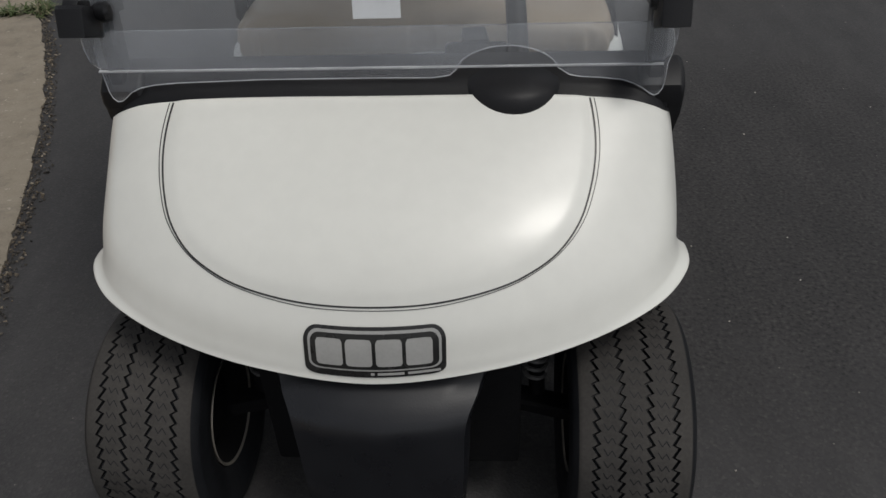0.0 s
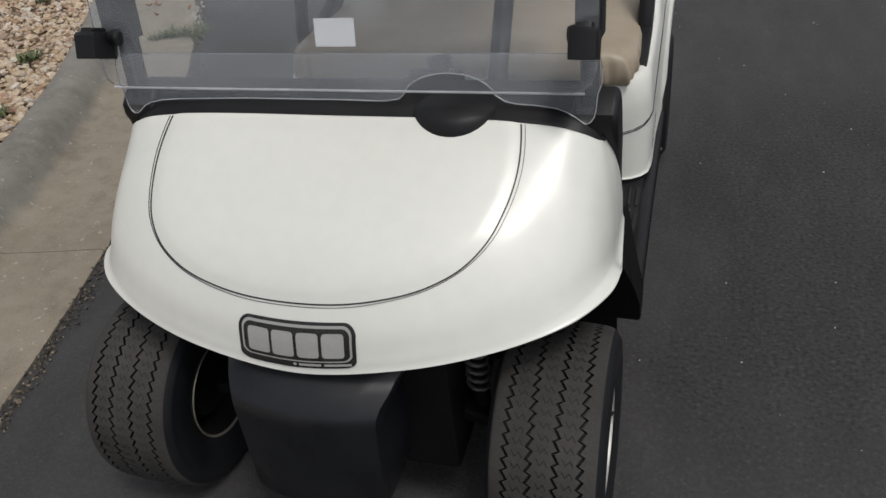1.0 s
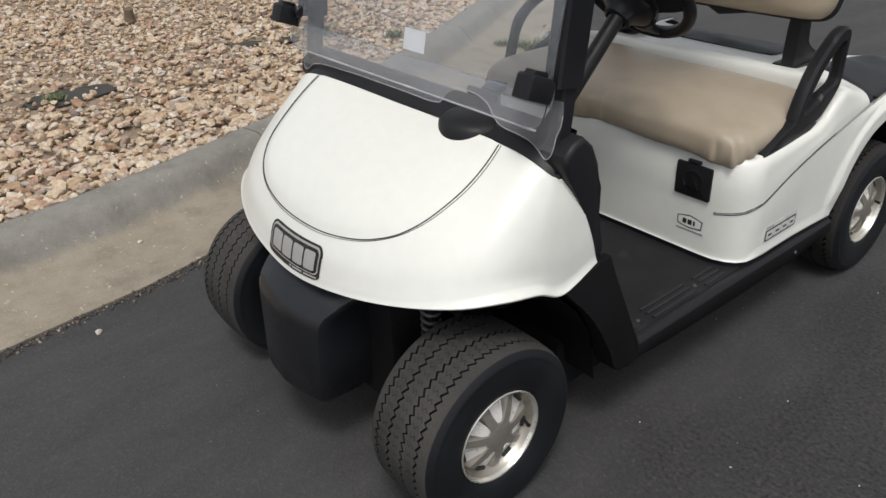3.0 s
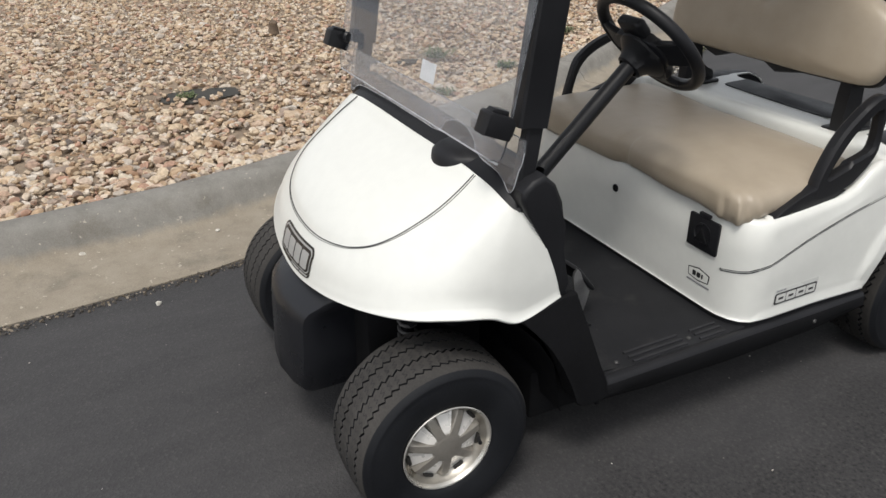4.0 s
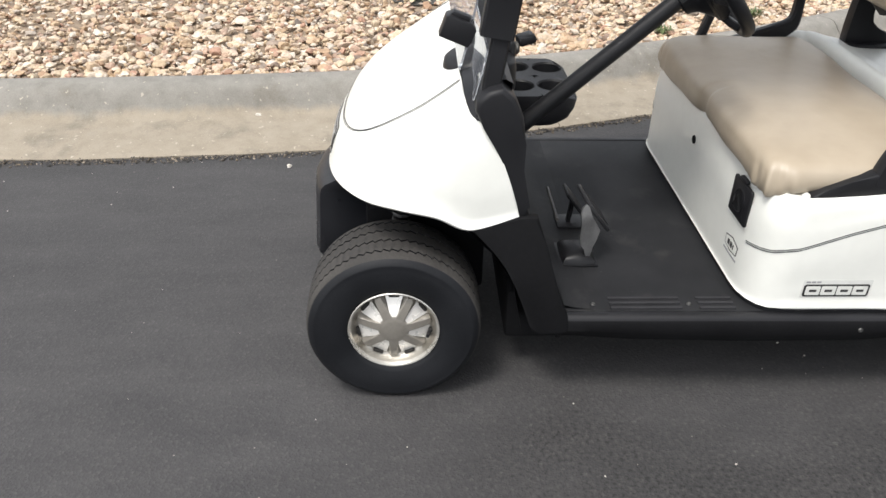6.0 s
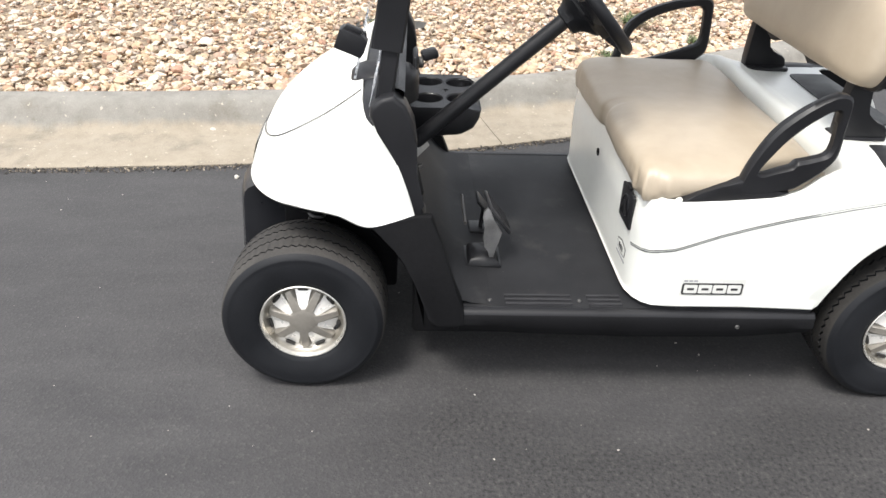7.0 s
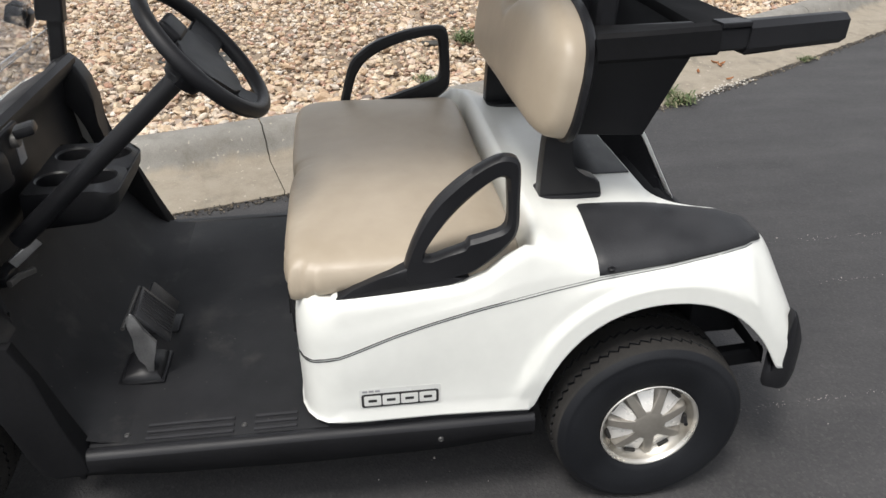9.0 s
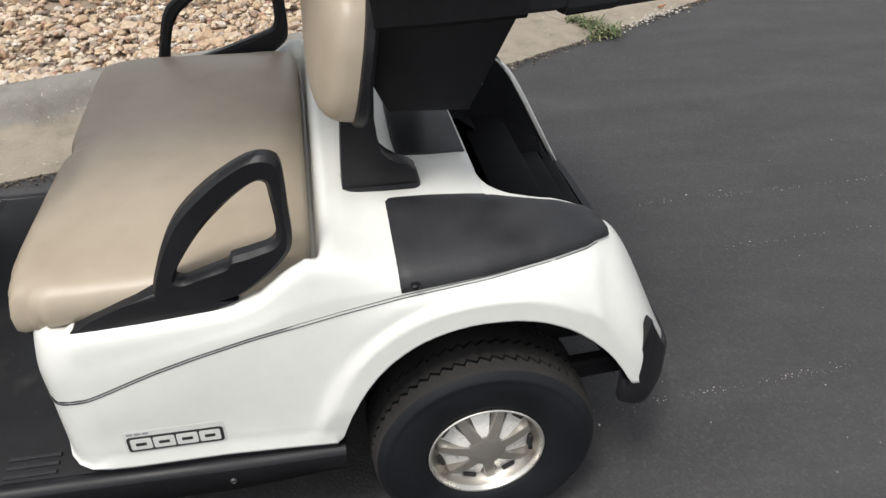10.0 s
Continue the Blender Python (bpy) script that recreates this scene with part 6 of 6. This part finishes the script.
def stones_mesh(name, centres, sizes, ball, material, rng, flat=0.62):
    """Many rounded stones in one mesh, each turned, squeezed and dented by chance."""
    v, f = ball
    k, nv = len(centres), len(v)
    dent = 1 + rng.normal(0, 0.025, (k, nv, 1)).astype(np.float32)
    v = np.repeat(v[None], k, 0)
    for _ in range(8):
        n = rng.normal(0, 1, (k, 1, 3))
        n /= np.linalg.norm(n, axis=2, keepdims=True)
        over = np.maximum((v * n).sum(2, keepdims=True) - rng.uniform(0.36, 0.80, (k, 1, 1)), 0)
        v = v - over * n
    shape = np.stack([rng.uniform(0.75, 1.35, k), rng.uniform(0.65, 1.05, k), rng.uniform(flat * 0.7, flat * 1.25, k)], 1)
    p = v * dent * shape[:, None, :] * np.asarray(sizes)[:, None, None]
    lean, spin = rng.normal(0, 0.35, k), rng.uniform(0, 2 * np.pi, k)
    c, s = np.cos(lean)[:, None], np.sin(lean)[:, None]
    y, z = p[..., 1] * c - p[..., 2] * s, p[..., 1] * s + p[..., 2] * c
    c, s = np.cos(spin)[:, None], np.sin(spin)[:, None]
    x, y = p[..., 0] * c - y * s, p[..., 0] * s + y * c
    pts = np.stack([x, y, z], 2) + np.asarray(centres)[:, None, :]
    faces = (f[None] + (np.arange(k) * nv)[:, None, None]).reshape(-1, 3)
    me = bpy.data.meshes.new(name)
    me.vertices.add(k * nv)
    me.vertices.foreach_set("co", pts.astype(np.float32).ravel())
    me.loops.add(len(faces) * 3)
    me.loops.foreach_set("vertex_index", faces.astype(np.int32).ravel())
    me.polygons.add(len(faces))
    me.polygons.foreach_set("loop_start", np.arange(len(faces), dtype=np.int32) * 3)
    me.polygons.foreach_set("use_smooth", np.zeros(len(faces), dtype=bool))
    me.update(calc_edges=True)
    me.materials.append(material)
    return me


BARE = ((-3.15, 0.14, 0.20), (-3.31, 1.66, 0.075), (-3.43, 1.37, 0.09))


def gravel():
    rng = np.random.default_rng(7)
    keep = [i for i, (p, d, s) in enumerate(LINE) if -4.2 < p.y < 9.0]
    pts, size, far = [], [], []
    count = 60000
    idx = rng.integers(keep[0], keep[-1], count)
    dist = KERB_BACK + 0.0 + 7.0 * rng.random(count) ** 1.45
    for i, d in zip(idx, dist):
        p, way, side = LINE[i]
        q = p + side * float(d) + way * float(rng.uniform(-0.015, 0.015))
        if any((q.x - a) ** 2 + ((q.y - b) * 0.55) ** 2 < (r * rng.uniform(0.3, 1.05)) ** 2 for a, b, r in BARE):
            continue
        s = float(np.clip(rng.lognormal(math.log(0.0212), 0.36), 0.010, 0.050))
        pts.append((q.x, q.y, 0.108 + 0.012 * min(d, 4) * 0.9 + float(rng.uniform(0.0, 0.030))))
        size.append(s)
        far.append(q.x < -2.7 or q.y > 2.9 or q.y < -1.6)
    pts, size, far = np.array(pts), np.array(size), np.array(far)
    for nm, sel, ball in (("gravel", ~far, FINE_BALL), ("far_gravel", far, ROUGH_BALL)):
        o = new(nm, stones_mesh(nm, pts[sel], size[sel], ball, GRAVEL, rng))
        tagged(o, "loose tan and brown river gravel behind the kerb", "gravel", kind="stuff")


gravel()


def crumbs():
    rng = np.random.default_rng(11)
    keep = [i for i, (p, d, s) in enumerate(LINE) if -2.6 < p.y < 7.5]
    pts, size = [], []
    for _ in range(6500):
        p, way, side = LINE[int(rng.integers(keep[0], keep[-1]))]
        q = p + side * float(rng.normal(-0.022, 0.017)) + way * float(rng.uniform(-0.015, 0.015))
        pts.append((q.x, q.y, float(rng.uniform(0.0, 0.008))))
        size.append(float(np.clip(rng.lognormal(math.log(0.0045), 0.4), 0.0025, 0.011)))
    tagged(new("asphalt_crumbs", stones_mesh("asphalt_crumbs", pts, size, ROUGH_BALL, CRUMBS, rng, 0.8)), "dark crumbled asphalt along the gutter edge", "rubble", kind="stuff")
    pts, size = [], []
    for _ in range(170):
        i = int(rng.integers(0, 26))
        p, way, side = min(LINE, key=lambda q: abs(q[0].y - 2.98 - 0.024 * i))
        q = p + side * float(rng.normal(0.0, 0.03)) + way * float(rng.uniform(-0.015, 0.015))
        pts.append((q.x, q.y, 0.008))
        size.append(float(rng.uniform(0.003, 0.013)))
    for _ in range(260):
        x, y = float(rng.uniform(-1.0, 2.6)), float(rng.uniform(-2.2, 6.5))
        pts.append((x, y, 0.001))
        size.append(float(rng.uniform(0.0012, 0.0042)))
    for x0, y0, y1, n in ((0.305, 1.98, 2.75, 90), (-0.60, 2.25, 3.9, 110), (-0.30, 2.6, 3.3, 30)):
        for _ in range(n):
            f = float(rng.random())
            pts.append((x0 - 0.04 * f + float(rng.normal(0, 0.007)), y0 + (y1 - y0) * f + float(rng.normal(0, 0.004)), 0.001))
            size.append(float(rng.uniform(0.0007, 0.0021)))
    tagged(new("pale_chips", stones_mesh("pale_chips", pts, size, ROUGH_BALL, SPECKS, rng, 0.7)), "tiny pale stone chips scattered over the asphalt", "stone chips", kind="stuff")


crumbs()


def stray_stone(x, y, z, s, seed):
    rng = np.random.default_rng(seed)
    o = new("stray_stone", stones_mesh("stray_stone", [(0, 0, 0)], [s], FINE_BALL, SPECKS, rng, 0.8))
    o.location = (x, y, z + s * 0.5)
    tagged(o, "small pale loose stone on the gutter", "stone", "stray stones")


for k, (x, y, z, s) in enumerate(((-1.395, -0.70, 0.016, 0.017), (-1.37, -0.15, 0.016, 0.012), (-0.880, -0.482, 0.0, 0.012))):
    stray_stone(x, y, z, s, 20 + k)


def weed(x, y, z, size, blades, seed, dry=0.25):
    rng = random.Random(seed)
    bms = {WEED: bmesh.new(), WEED_DRY: bmesh.new()}
    for _ in range(blades):
        bm = bms[WEED_DRY if rng.random() < dry else WEED]
        a, l = rng.uniform(0, 2 * math.pi), size * rng.uniform(0.4, 1.0)
        w, lift = size * rng.uniform(0.03, 0.07), rng.uniform(0.25, 1.0)
        o = Vector((rng.gauss(0, size * 0.35), rng.gauss(0, size * 0.35), 0))
        d = Vector((math.cos(a), math.sin(a), 0))
        s = Vector((-d.y, d.x, 0)) * w
        p1, p2 = o + d * l * 0.45 + Vector((0, 0, l * lift * 0.6)), o + d * l + Vector((0, 0, l * lift * 0.55))
        q = [bm.verts.new(c) for c in (o - s, o + s, p1 - s * 0.9, p1 + s * 0.9, p2)]
        bm.faces.new((q[0], q[1], q[3], q[2]))
        bm.faces.new((q[2], q[3], q[4]))
    root = tagged(new("weed"), "low green weed growing in a joint", "weed", "weeds")
    root.location = (x, y, z)
    part("leaves", bms[WEED], WEED, root, "green leaves", smooth=0)
    if len(bms[WEED_DRY].verts):
        part("dry_leaves", bms[WEED_DRY], WEED_DRY, root, "dry straw leaves", smooth=0)
    else:
        bms[WEED_DRY].free()


for k, (x, y, z, s, n) in enumerate(((-2.29, 2.98, 0.008, 0.10, 150), (-2.42, 2.93, 0.014, 0.085, 100), (-2.50, 2.87, 0.016, 0.07, 60), (-2.24, 2.90, 0.004, 0.06, 60), (-2.98, 4.15, 0.01, 0.06, 60), (-3.02, 4.22, 0.01, 0.05, 40),
                                     (-3.10, 0.05, 0.150, 0.075, 70), (-3.27, 1.86, 0.16, 0.12, 130), (-2.43, 1.50, 0.145, 0.075, 90), (-2.79, 2.18, 0.150, 0.085, 100), (-3.55, 3.21, 0.16, 0.085, 80))):
    weed(x, y, z, s, n, 40 + k)

for k, (x, y, r) in enumerate(BARE):
    rng = random.Random(60 + k)
    ring = [(r * 0.9 * math.cos(a) * rng.uniform(0.7, 1.0), r * 1.5 * math.sin(a) * rng.uniform(0.7, 1.0)) for a in [2 * math.pi * i / 18 for i in range(18)]]
    o = part("bare_patch", prism(ring, "z", 0.0, 0.006), FABRIC, None)
    o.location = (x, y, 0.128 + 0.012 * (-x - 2.2) * 0.6)
    tagged(o, "dark bare patch of fabric between the gravel", "fabric patch", "bare patches")

def dry_leaf(x, y, z, size, turn):
    """A small curled leaf."""
    rows = []
    for i in range(7):
        f = i / 6
        w = size * 0.42 * math.sin(math.pi * min(f * 0.92 + 0.06, 1.0))
        rows.append([(u * w, (f - 0.5) * size * 2, size * (0.35 * abs(u) + 0.25 * (f - 0.5) ** 2 * 4)) for u in (-1, -0.5, 0, 0.5, 1)])
    o = part("dry_leaf", grid_mesh(rows), LEAF, None)
    o.matrix_basis = pose(x, y, z, 8, 5, turn)
    tagged(o, "small curled orange-brown dry leaf on the gutter", "leaf", "dry leaves")


LEAF = surface("dry_leaf", (0.22, 0.085, 0.03), (0.38, 0.17, 0.07), 0.7, 40.0, 200.0, 0.2)
for x, y, turn in ((-2.935, 3.54, 30), (-2.90, 3.50, 100), (-2.97, 3.50, 160), (-2.78, 3.30, 70), (-2.60, 3.43, 10)):
    dry_leaf(x, y, 0.022, 0.026, turn)

stub = part("stump", tube([(0, 0, -0.05), (0, 0, 0.0), (0.004, 0.003, 0.04), (0.006, 0.004, 0.085), (0.007, 0.004, 0.092)], [0.052, 0.048, 0.037, 0.036, 0.028], 9), WOOD, None)
stub.location = (-4.66, 1.05, 0.165)
tagged(stub, "short brown weathered stump standing in the gravel", "stump")
